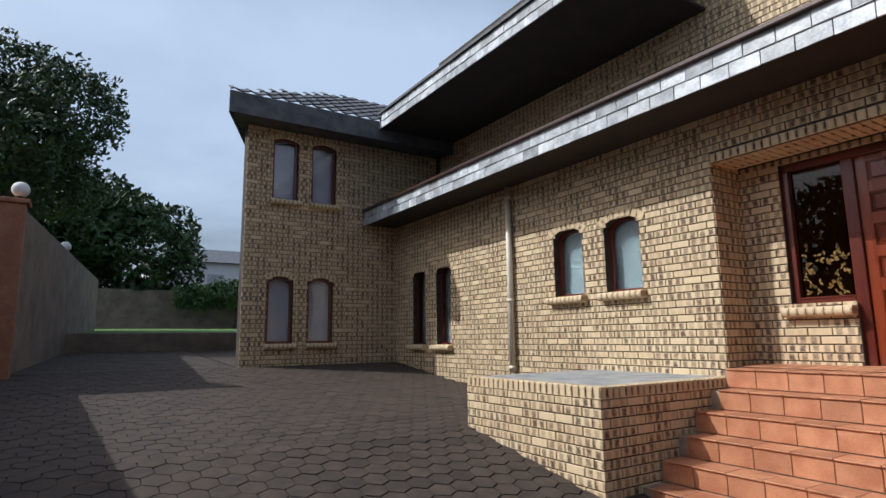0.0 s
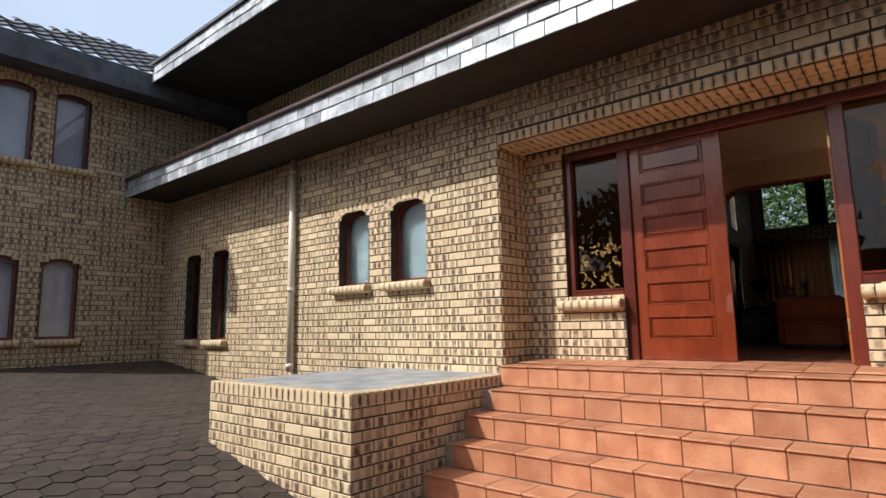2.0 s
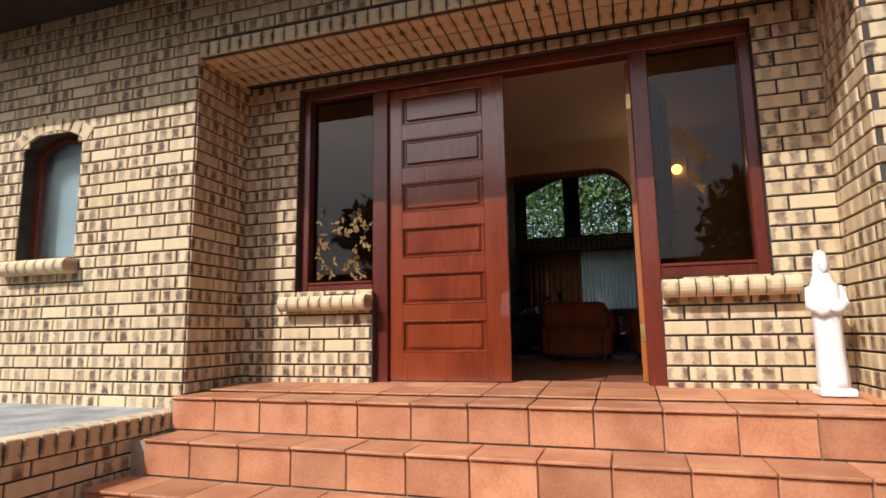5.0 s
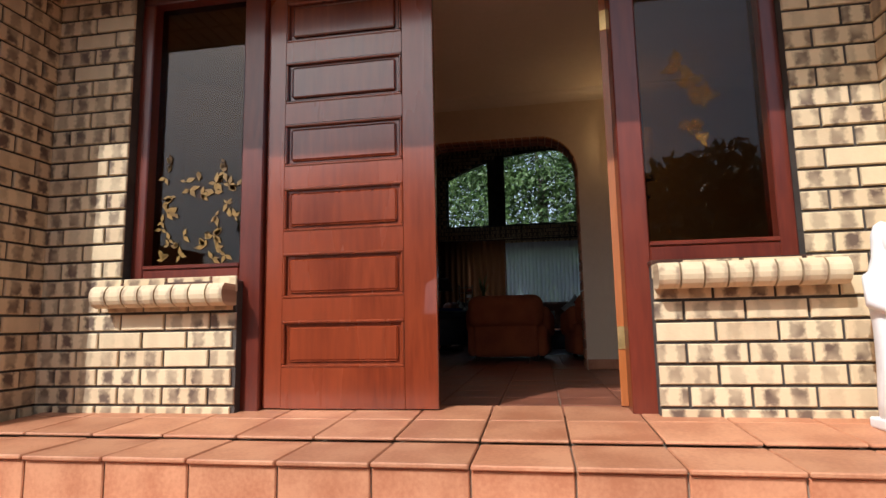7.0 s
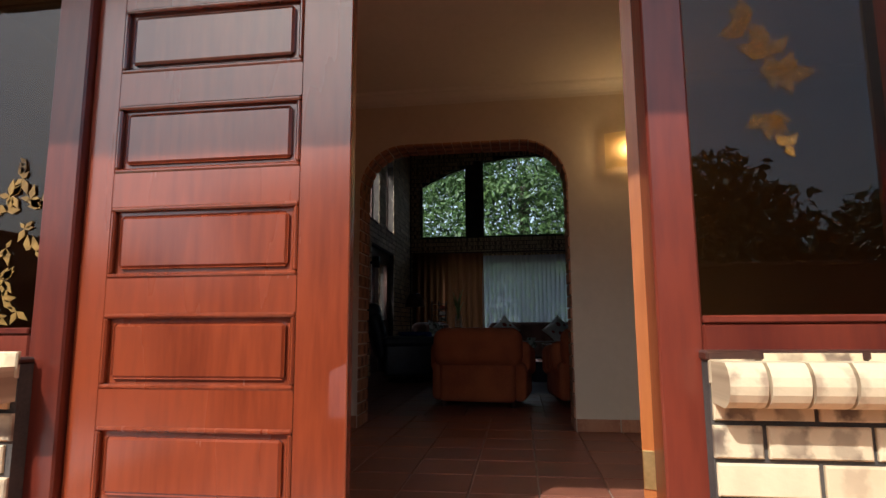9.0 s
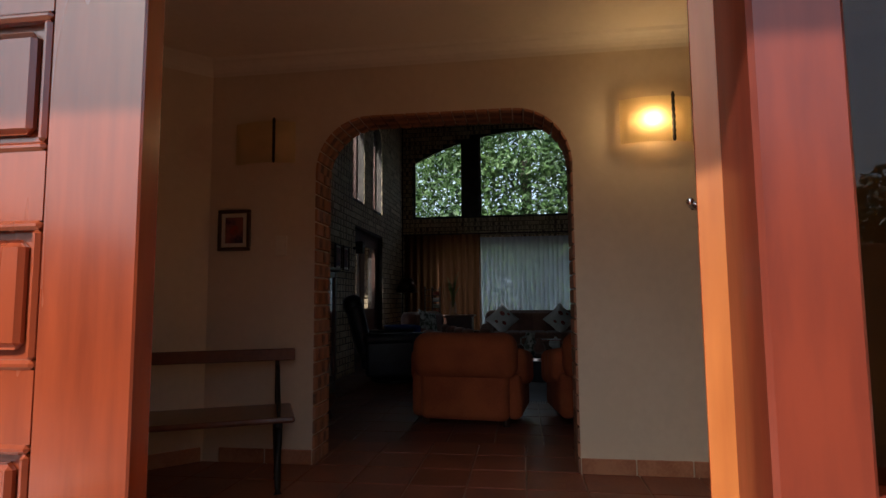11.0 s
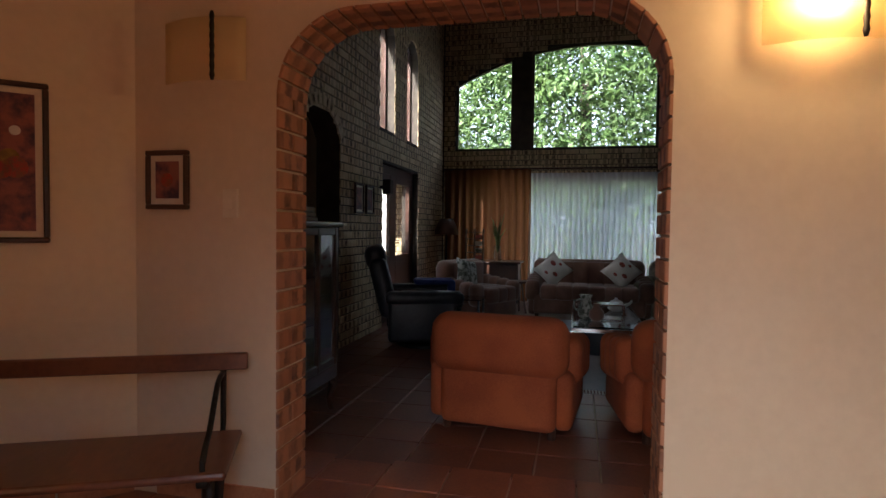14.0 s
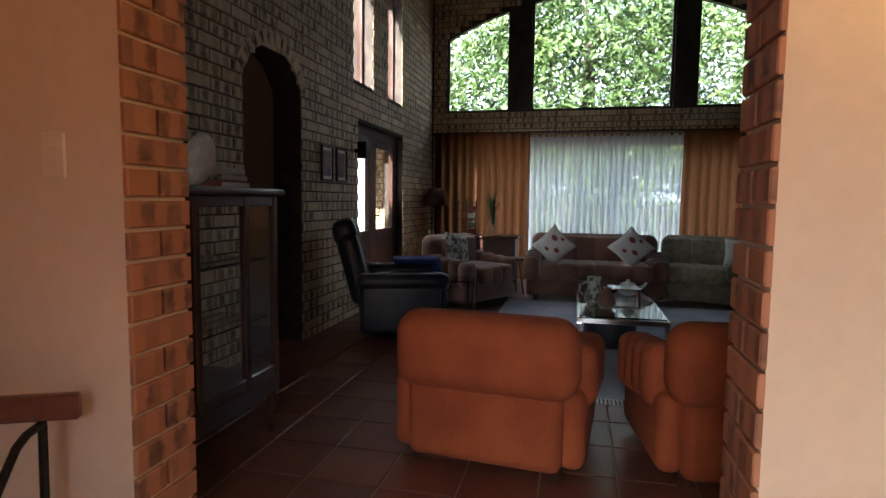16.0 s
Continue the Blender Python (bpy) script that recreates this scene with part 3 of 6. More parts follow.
rg = random.Random(5)
bm = bmesh.new()
for k in range(40):
    cy, cz = rg.uniform(2.63, 3.06), 2.16 + 0.52 * rg.random() ** 1.2
    for q in range(rg.randint(2, 4)):
        petal(bm, (XD + 0.008, cy, cz), rg.uniform(0, 6.28), rg.uniform(0.025, 0.06), 0.24)
tagged(finish("etched_leaves", bm, GOLD), "amber leaf pattern on the side light glass", "glass decoration")
flower = tagged(new("etched_flower"), "etched flowers on the side light glass, tinted with the wall lamp's glow", "glass decoration")
# the wall lamp's amber glow is put into the colour of the etched petals
ETCHED = sheer_mat("etched_lamp_glow_glass", (0.85, 0.48, 0.10), 0.82)
for cy, cz, r in ((0.50, 2.95, 0.09), (0.45, 2.86, 0.10), (0.42, 2.80, 0.08), (0.47, 2.69, 0.08), (0.43, 2.60, 0.05)):
    bm = bmesh.new()
    for q in range(5):
        petal(bm, (XD + 0.008, cy, cz), rg.uniform(0, 6.28), r * rg.uniform(0.7, 1.1), 0.3)
    finish("petals", bm, ETCHED, flower)


def panel_door(width, height):
    """A leaf in its own axes: hinge at the origin, width along x, front towards -y."""
    root = new("entrance_door")
    st, th = 0.095, 0.045
    n, gap, bot, lock = 6, 0.105, 0.186, 0.155
    ph = 0.218
    bm = bmesh.new()
    add_box(bm, 0, st, -th / 2, th / 2, 0, height, 0.003, 1)
    add_box(bm, width - lock, width, -th / 2, th / 2, 0, height, 0.003, 1)
    z = 0
    for i in range(n + 1):
        top = bot if i == 0 else (height if i == n else z + gap)
        add_box(bm, st, width - lock, -th / 2, th / 2, z, top)
        z = top + ph
    finish("stiles_and_rails", bm, DOORWOOD, root)
    z = bot
    for i in range(n):
        b = bmesh.new()
        x0, x1, z0, z1 = st, width - lock, z, z + ph
        add_box(b, x0, x1, -0.008, 0.008, z0, z1)
        for s in (-1, 1):
            add_box(b, x0 + 0.03, x1 - 0.03, min(s * 0.007, s * 0.020), max(s * 0.007, s * 0.020), z0 + 0.028, z1 - 0.028, 0.010, 1)
            for (a0, a1, c0, c1) in ((x0, x1, z0, z0 + 0.014), (x0, x1, z1 - 0.014, z1), (x0, x0 + 0.014, z0 + 0.014, z1 - 0.014), (x1 - 0.014, x1, z0 + 0.014, z1 - 0.014)):
                add_box(b, a0, a1, min(s * 0.006, s * 0.028), max(s * 0.006, s * 0.028), c0, c1, 0.005, 1)
        finish("door_panel", b, DOORWOOD, root)
        z += ph + gap
    return root


def lever(root, x, z, side):
    bm = bmesh.new()
    tube(bm, [(x, side * 0.02, z), (x, side * 0.075, z)], 0.011, 10)
    tube(bm, [(x, side * 0.07, z), (x - 0.06, side * 0.075, z + 0.004), (x - 0.115, side * 0.07, z - 0.003)], [0.011, 0.01, 0.008], 10)
    tube(bm, [(x, side * 0.02, z), (x, side * 0.032, z)], 0.026, 16)
    finish("lever_handle", bm, CHROME, root, True)
    bm = bmesh.new()
    tube(bm, [(x, side * 0.02, z - 0.10), (x, side * 0.034, z - 0.10)], 0.024, 16)
    tube(bm, [(x, side * 0.03, z - 0.10), (x, side * 0.048, z - 0.10)], 0.012, 12)
    finish("lock", bm, CHROME, root, True)


DH = 2.073
left_leaf = panel_door(0.845, DH)
left_leaf.matrix_world = pose(XD + 0.005, 2.468, FZ + 0.042, 0, 0, -90)
tagged(left_leaf, "red-brown varnished panelled entrance door, closed leaf", "door", "entrance doors")
right_leaf = panel_door(0.80, DH)
lever(right_leaf, 0.735, 1.17, 1)
lever(right_leaf, 0.735, 1.17, -1)
bm = bmesh.new()
add_box(bm, -0.006, 0.0, -0.021, 0.021, 0.005, DH - 0.005)
finish("hinge_edge", bm, EDGEWOOD, right_leaf)
for hz in (0.25, 1.75):
    box("hinge", BRASS, -0.012, -0.004, -0.02, 0.02, hz, hz + 0.1, 0.002, 1, right_leaf)
right_leaf.matrix_world = pose(XD + 0.085, 0.806, FZ + 0.042, 0, 0, -19.5)
tagged(right_leaf, "red-brown varnished panelled entrance door standing open", "door", "entrance doors")

# ---- eaves and roofs ----
EX, EZ0, EZ1 = 5.0, 4.18, 4.50


def fascia(name, x, y0, y1, z0, rows, rh, w):
    """Slate pieces hung in rows on a fascia board that faces the drive."""
    root = tagged(new(name), "grey slate tiles along the eaves", "fascia", kind="structure")
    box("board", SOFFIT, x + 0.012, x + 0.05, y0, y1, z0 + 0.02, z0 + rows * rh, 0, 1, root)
    rgn = random.Random(int(x * 100))
    meshes = []
    for k in range(6):
        bm = bmesh.new()
        add_box(bm, -0.009, 0.006, -w / 2 + 0.004, w / 2 - 0.004, 0, rh + 0.012, 0.002, 1)
        for q in bm.verts:
            q.co.x += rgn.uniform(-0.003, 0.003)
            q.co.z += rgn.uniform(-0.004, 0.004)
        o = finish("slate", bm, SLATE)
        meshes.append(o.data)
        bpy.data.objects.remove(o)
    for r in range(rows):
        y = y0 + (w / 2 if r % 2 else w)
        while y < y1:
            o = new("slate", rgn.choice(meshes))
            o.parent = root
            o.matrix_world = pose(x - 0.006 * r, y, z0 + r * rh, 0, rgn.uniform(2, 5), 0)
            y += w
    return root


fascia("fascia_low", EX, -7.5, 11.15, EZ0, 2, 0.15, 0.30)
fascia("fascia_high", 5.1, 4.2, 10.6, 6.22, 2, 0.15, 0.30)
bm = bmesh.new()
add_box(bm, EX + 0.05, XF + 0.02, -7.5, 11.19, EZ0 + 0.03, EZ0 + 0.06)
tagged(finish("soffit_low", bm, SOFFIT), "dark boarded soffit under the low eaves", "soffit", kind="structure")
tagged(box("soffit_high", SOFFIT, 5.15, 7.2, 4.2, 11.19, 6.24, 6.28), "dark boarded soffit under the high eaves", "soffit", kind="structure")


def roof_plane(name, p0, along, up, n, m, w, h, label, hip=0.0):
    """Interlocking tiles with a rolled edge, in one mesh for each slope."""
    along, up = Vector(along), Vector(up)
    nr = along.cross(up).normalized()
    if nr.z < 0:
        nr = -nr
    bm = bmesh.new()
    for j in range(m):
        for i in range(n):
            if i < j * hip:
                continue
            o = Vector(p0) + along * (w * i) + up * (h * j)
            lift = nr * 0.03
            prof = [(0, 0.0), (0.25, 0.028), (0.5, 0.0), (0.75, -0.012), (1.0, 0.0)]
            a = [bm.verts.new(o + along * (w * q) + nr * k + lift) for q, k in prof]
            b = [bm.verts.new(o + along * (w * q) + nr * (k) + up * (h * 1.06)) for q, k in prof]
            c = [bm.verts.new(o + along * (w * q) + nr * (k - 0.03) + lift) for q, k in prof]
            for k in range(4):
                bm.faces.new((a[k], a[k + 1], b[k + 1], b[k]))
                bm.faces.new((c[k], c[k + 1], a[k + 1], a[k]))
    return tagged(finish(name, bm, ROOFTILE), label, "roof", kind="structure")


# low lean-to roof and the upper wall behind it
bm = bmesh.new()
vs = [bm.verts.new(q) for q in ((EX - 0.03, -7.5, EZ1 - 0.01), (EX - 0.03, 11.19, EZ1 - 0.01), (7.2, 11.19, 5.3), (7.2, -7.5, 5.3))]
f = bm.faces.new(vs)
ex = bmesh.ops.extrude_face_region(bm, geom=[f])
bmesh.ops.translate(bm, vec=(0, 0, 0.03), verts=[q for q in ex["geom"] if isinstance(q, bmesh.types.BMVert)])
tagged(finish("roof_low", bm, ROOFTILE), "dark low roof over the entrance", "roof", kind="structure")
tagged(box("gutter", DARKWOOD, EX - 0.06, EX + 0.06, -7.5, 11.15, EZ1 - 0.02, EZ1 + 0.03, 0.012), "dark strip along the low roof edge", "gutter", kind="structure")


def upper(u, z, d=0):
    return Vector((7.0 + PROUD + d, u, z))


wall_upper = tagged(slab("wall_upper", MORTAR, upper, [(-8, 4.0), (11.2, 4.0), (11.2, 8.5), (-8, 8.5)], [], 0.25), "brick upper storey wall above the low roof", "wall", kind="structure")
bm = bmesh.new()
vs = [bm.verts.new(q) for q in ((5.05, 4.15, 6.53), (5.05, 10.6, 6.53), (9.0, 10.6, 8.6), (9.0, 4.15, 8.6))]
f = bm.faces.new(vs)
ex = bmesh.ops.extrude_face_region(bm, geom=[f])
bmesh.ops.translate(bm, vec=(0, 0, 0.05), verts=[q for q in ex["geom"] if isinstance(q, bmesh.types.BMVert)])
tagged(finish("roof_high", bm, ROOFTILE), "dark tiled main roof", "roof", kind="structure")

# ---- wing ----
WY, WX0, WX1 = 11.2, 2.5, 7.6


def wing(u, z, d=0):
    return Vector((u, WY + PROUD + d, z))


wing_holes = [arch_hole(2.98, 3.50, 1.68, 3.0, 0.08), arch_hole(3.80, 4.34, 1.68, 3.0, 0.08), arch_hole(3.01, 3.53, 4.55, 5.85, 0.04), arch_hole(3.82, 4.36, 4.55, 5.85, 0.04)]
wall_wing = tagged(slab("wall_wing", MORTAR, wing, [(WX0, 0.3), (WX1, 0.3), (WX1, 6.6), (WX0, 6.6)], wing_holes, 0.25), "shaded face brick wall of the two storey wing", "wall", kind="structure")
tagged(box("wall_wing_side", MORTAR, 0.0, 0.25, 0.28, 8.0, 0.3, 6.6, m=pose(WX0 + 0.06, WY + 0.02, 0, 0, 0, -24)), "splayed side wall of the wing", "wall", kind="structure")
for hole in wing_holes:
    us = [p[0] for p in hole]
    zs = [p[1] for p in hole]
    window_unit("window_wing", wing, min(us), max(us), min(zs), max(zs), max(zs) - [p[1] for p in hole][2], GLASS, 0.06, 0.05)
    bull_sill(min(us) - 0.05, max(us) + 0.06, min(zs), WY - 0.03, (1, 0, 0), (0, -1, 0))
bm = bmesh.new()
add_box(bm, WX0 - 0.5, WX1, WY - 0.6, WY - 0.56, 5.98, 6.4)
add_box(bm, 0, 0.04, 0.0, 8.5, 5.98, 6.4, m=pose(WX0 - 0.5, WY - 0.555, 0, 0, 0, -22))
low = [bm.verts.new(q) for q in ((WX0 - 0.46, WY - 0.56, 6.03), (WX1, WY - 0.56, 6.03), (WX1, WY + 7.2, 6.03), (WX0 + 2.7, WY + 7.2, 6.03))]
bm.faces.new(low)
tagged(finish("fascia_wing", bm, ROOFTILE), "dark slate fascia round the wing's eaves", "fascia", kind="structure")
q0 = Vector((WX0 - 0.5, WY - 0.6, 6.41))
roof_plane("roof_wing", q0, (1, 0, 0), (0, math.cos(radians(33)), math.sin(radians(33))), 19, 8, 0.3, 0.32, "dark grey tiled roof of the wing", 1.3)

# downpipe
root = tagged(new("downpipe"), "cream painted downpipe fixed to the brick wall", "downpipe")
bm = bmesh.new()
tube(bm, [(5.735, 7.13, 1.2), (5.735, 7.13, 4.2)], 0.05, 14)
finish("pipe", bm, CREAMPIPE, root, True)
for z in (1.25, 2.3, 4.0):
    bm = bmesh.new()
    tube(bm, [(5.735, 7.13, z), (5.735, 7.13, z + 0.06)], 0.058, 14)
    finish("pipe_collar", bm, CREAMPIPE, root, True)

# ---- planter ----
PX0, PX1, PY0, PY1, PZ = 3.79, 5.80, 3.58, 5.6, 1.31
planter = tagged(new("brick_planter"), "low cream brick planter with a slate covered top", "planter", kind="structure")
box("core", MORTAR, PX0 + PROUD, PX1 + 0.0, PY0 + PROUD, PY1 - 0.01, 0.0, PZ - 0.012, 0, 1, planter)
cap = box("top_paving", surface("weathered_slab", (0.22, 0.23, 0.24), (0.42, 0.43, 0.42), 0.55, 4, 50, 0.3), PX0 + 0.12, PX1, PY0 + 0.12, PY1 - 0.1, PZ - 0.012, PZ - 0.002, 0, 1, planter)

# ---- statue on the platform ----
root = tagged(new("garden_statue"), "white plaster statue of a robed figure on the tiled platform", "statue")
root.location = (6.15, -0.06, FZ + 0.024)
root.scale = (0.84, 0.70, 1.06)
bm = bmesh.new()
add_box(bm, -0.09, 0.09, -0.11, 0.11, 0, 0.035, 0.008)
finish("base", bm, STATUE, root)
bm = bmesh.new()
lathe(bm, [(0.098, 0.03), (0.100, 0.08), (0.090, 0.2), (0.088, 0.32), (0.096, 0.4), (0.104, 0.46), (0.098, 0.51), (0.06, 0.545), (0.032, 0.57)], seg=24, sx=0.8, sy=1.0)
for q in bm.verts:
    a = math.atan2(q.co.y, q.co.x)
    q.co *= 1
    k = 1 + 0.07 * math.sin(a * 7) * max(0, 1 - q.co.z / 0.45)
    q.co.x *= k
    q.co.y *= k
tube(bm, [(0.0, 0.09, 0.5), (-0.04, 0.11, 0.42), (-0.085, 0.05, 0.39), (-0.09, 0.0, 0.4)], [0.03, 0.034, 0.026, 0.02], 8)
tube(bm, [(0.0, -0.09, 0.5), (-0.04, -0.11, 0.42), (-0.085, -0.05, 0.40), (-0.09, 0.0, 0.41)], [0.03, 0.034, 0.026, 0.02], 8)
finish("robe", bm, STATUE, root, True)
bm = bmesh.new()
lathe(bm, [(0.06, 0.49), (0.088, 0.505), (0.080, 0.535), (0.062, 0.57), (0.058, 0.61), (0.055, 0.645), (0.038, 0.675), (0.008, 0.688)], c=(0.008, 0, 0), seg=20, sx=0.85, sy=0.92)
lathe(bm, [(0.012, 0.565), (0.030, 0.59), (0.034, 0.62), (0.026, 0.65), (0.01, 0.665)], c=(-0.03, 0, 0), seg=12)
finish("hooded_head", bm, STATUE, root, True)

# ---- hall ----
XA, XA2 = 9.06, 9.30
HC = 3.92
hall_floor = tagged(box("floor", GROUT, 6.58, 16.8, -6, 4.4, 1.1, FZ - 0.012), "terracotta tiled floor", "floor", kind="structure")
AR = round_hole(0.79, 2.33, FZ - 0.2, 3.505, 0.33)


def lampw(u, z, d=0):
    return Vector((XA + d, u, z))


ar_big = round_hole(0.775, 2.345, FZ - 0.2, 3.52, 0.345)
slab("wall_arch", PLASTER, lampw, [(-3.0, 1.1), (3.06, 1.1), (3.06, 7.2), (-3.0, 7.2)], [ar_big], XA2 - XA)
wall_arch = tagged(bpy.data.objects["wall_arch"], "cream plastered wall with a brick-lined archway", "wall", kind="structure")
# diagonal wall beside it
diag = [(9.06, 3.06), (8.10, 4.02)]
d45 = Vector((-0.7071, 0.7071, 0))


def diagw(u, z, d=0):
    return Vector((9.06, 3.05, 0)) + d45 * u + Vector((0.7071, 0.7071, 0)) * d + Vector((0, 0, z))


tagged(slab("wall_diagonal", PLASTER, diagw, [(0, 1.1), (1.4, 1.1), (1.4, HC + 0.2), (0, HC + 0.2)], [], 0.2), "cream plastered diagonal hall wall", "wall", kind="structure")
tagged(box("wall_hall_left", PLASTER, 6.6, 8.3, 4.03, 4.2, 1.1, HC + 0.2), "cream plastered hall wall", "wall", kind="structure")
tagged(box("wall_hall_right", PLASTER, 6.6, 9.05, -1.5, -1.3, 1.1, HC + 0.2), "cream plastered hall wall", "wall", kind="structure")
tagged(box("wall_hall_front", PLASTER, 6.605, 6.66, 3.2, 4.03, 1.1, HC + 0.2), "cream plastered hall wall", "wall", kind="structure")
tagged(box("wall_hall_front_b", PLASTER, 6.605, 6.66, -1.3, 0.1, 1.1, HC + 0.2), "cream plastered hall wall", "wall", kind="structure")
tagged(box("wall_hall_head", PLASTER, 6.605, 6.66, 0.1, 3.2, 3.62, HC + 0.2), "cream plastered wall over the door", "wall", kind="structure")
tagged(box("ceiling", CEILING, 6.55, 9.06, -1.5, 4.2, HC, HC + 0.1), "white plaster hall ceiling", "ceiling", kind="structure")


def cornice(name, a, b):
    a, b = Vector(a), Vector(b)
    t = (b - a).normalized()
    nrm = Vector((t.y, -t.x, 0))
    prof = [(0.0, 0.0), (0.0, -0.09), (0.012, -0.095)] + [(0.012 + 0.075 * (1 - math.cos(q)), -0.095 + 0.08 * math.sin(q)) for q in steps_along(0, 1.5, 5)] + [(0.10, 0.0)]
    bm = bmesh.new()
    L = [[bm.verts.new(e + nrm * p + Vector((0, 0, HC + q))) for p, q in prof] for e in (a, b)]
    for i in range(len(prof)):
        j = (i + 1) % len(prof)
        bm.faces.new((L[0][i], L[0][j], L[1][j], L[1][i]))
    return tagged(finish(name, bm, CEILING), "white plaster cornice", "cornice", kind="structure")


cornice("cornice_arch_wall", (XA, -1.3, 0), (XA, 3.05, 0)).location = (0, 0, 0)
for q in [bpy.data.objects["cornice_arch_wall"]]:
    for w in q.data.vertices:
        w.co.x = 2 * XA - w.co.x if w.co.x > XA else w.co.x
cornice("cornice_diagonal", (9.06, 3.05, 0), (8.08, 4.03, 0))
q = bpy.data.objects["cornice_diagonal"]
for w in q.data.vertices:
    dd = (w.co - Vector((9.06, 3.05, 0))).dot(Vector((0.7071, 0.7071, 0)))
    if dd > 0:
        w.co -= Vector((0.7071, 0.7071, 0)) * 2 * dd


# wall lamps: a curved glass shade on a plate with a twisted rod
def wall_lamp(y, z, lit):
    root = new("wall_lamp")
    root.location = (XA, y, z)
    bm = bmesh.new()
    rows = []
    for i in range(9):
        a = -0.195 + 0.39 * i / 8
        rows.append([bm.verts.new((-0.035 - 0.055 * math.cos(a * 7.3), a, s)) for s in (-0.13, 0.13)])
    for u, w in zip(rows, rows[1:]):
        bm.faces.new((u[0], w[0], w[1], u[1]))
    o = finish("glass_shade", bm, LAMPGLASS, root, True)
    md = o.modifiers.new("thick", "SOLIDIFY")
    md.thickness = 0.005
    bm = bmesh.new()
    tube(bm, [(-0.115, -0.085, -0.14 + 0.02 * k) for k in range(15)], [0.006 if k in (0, 14) else (0.011 if k % 2 else 0.008) for k in range(15)], 8)
    finish("twisted_rod", bm, IRON, root, True)
    box("back_plate", SWITCH, -0.02, 0.0, -0.05, 0.05, -0.05, 0.05, 0.004, 1, root)
    if lit:
        bm = bmesh.new()
        bmesh.ops.create_uvsphere(bm, u_segments=14, v_segments=8, radius=0.032)
        b = finish("bulb", bm, LAMPGLOW, root, True)
        b.location = (-0.05, 0.02, 0)
        lt = new("lamp_light", bpy.data.lights.new("lamp_light", "POINT"))
        lt.data.energy, lt.data.color, lt.data.shadow_soft_size = 3.0, (1.0, 0.62, 0.28), 0.05
        lt.location = (XA - 0.13, y + 0.02, z)
    tagged(root, "lit curved glass wall lamp with a twisted rod" if lit else "unlit curved glass wall lamp on the plastered wall", "wall lamp", "hall wall lamps")


wall_lamp(0.31, 3.385, True)
wall_lamp(2.66, 3.36, False)


def picture(name, m, w, h, fw, label, inner=True, blobs=()):
    """A framed picture facing -y in its own axes, middle at the origin."""
    root = new(name)
    bm = bmesh.new()
    for x0, x1, z0, z1 in ((-w / 2, w / 2, h / 2 - fw, h / 2), (-w / 2, w / 2, -h / 2, -h / 2 + fw), (-w / 2, -w / 2 + fw, -h / 2 + fw, h / 2 - fw), (w / 2 - fw, w / 2, -h / 2 + fw, h / 2 - fw)):
        add_box(bm, x0, x1, -0.026, 0, z0, z1, 0.005, 1)
    finish("frame", bm, DARKWOOD, root)
    box("mount", PAPER, -w / 2 + fw, w / 2 - fw, -0.012, -0.001, -h / 2 + fw, h / 2 - fw, 0, 1, root)
    box("print", ART, -w / 2 + fw * 2.2, w / 2 - fw * 2.2, -0.015, -0.012, -h / 2 + fw * 2.2, h / 2 - fw * 2.2, 0, 1, root)
    for bx, bz, br, mt in blobs:
        bm = bmesh.new()
        tube(bm, [(bx, -0.014, bz), (bx, -0.018, bz)], br, 14)
        finish("painted_shape", bm, mt, root)
    root.matrix_world = m
    tagged(root, label, "picture")
    return root


mp = Matrix.Translation(Vector((9.06, 3.05, 2.87)) + d45 * 0.455 + Vector((-0.7071, -0.7071, 0)) * 0.002) @ pose(0, 0, 0, 0, 0, -45)
picture("tall_picture", mp, 0.27, 0.66, 0.022, "tall framed painting of flowers on a plastered wall", blobs=((0.0, 0.02, 0.035, GOLD), (0.02, -0.02, 0.045, PRINT), (-0.03, -0.03, 0.04, PRINT), (0.02, 0.13, 0.02, CUSHION)))
picture("small_picture", Matrix.Translation((XA - 0.002, 2.872, 2.82)) @ pose(0, 0, 0, 0, 0, -90), 0.215, 0.26, 0.022, "small dark framed picture on a plastered wall", blobs=((0, 0.0, 0.03, PRINT),))
root = tagged(new("light_switch"), "cream plastic light switch on the plastered wall", "switch")
box("plate", SWITCH, XA - 0.01, XA, 2.525, 2.60, 2.655, 2.78, 0.003, 1, root)
box("rocker", SWITCH, XA - 0.014, XA - 0.01, 2.545, 2.58, 2.69, 2.745, 0.002, 1, root)


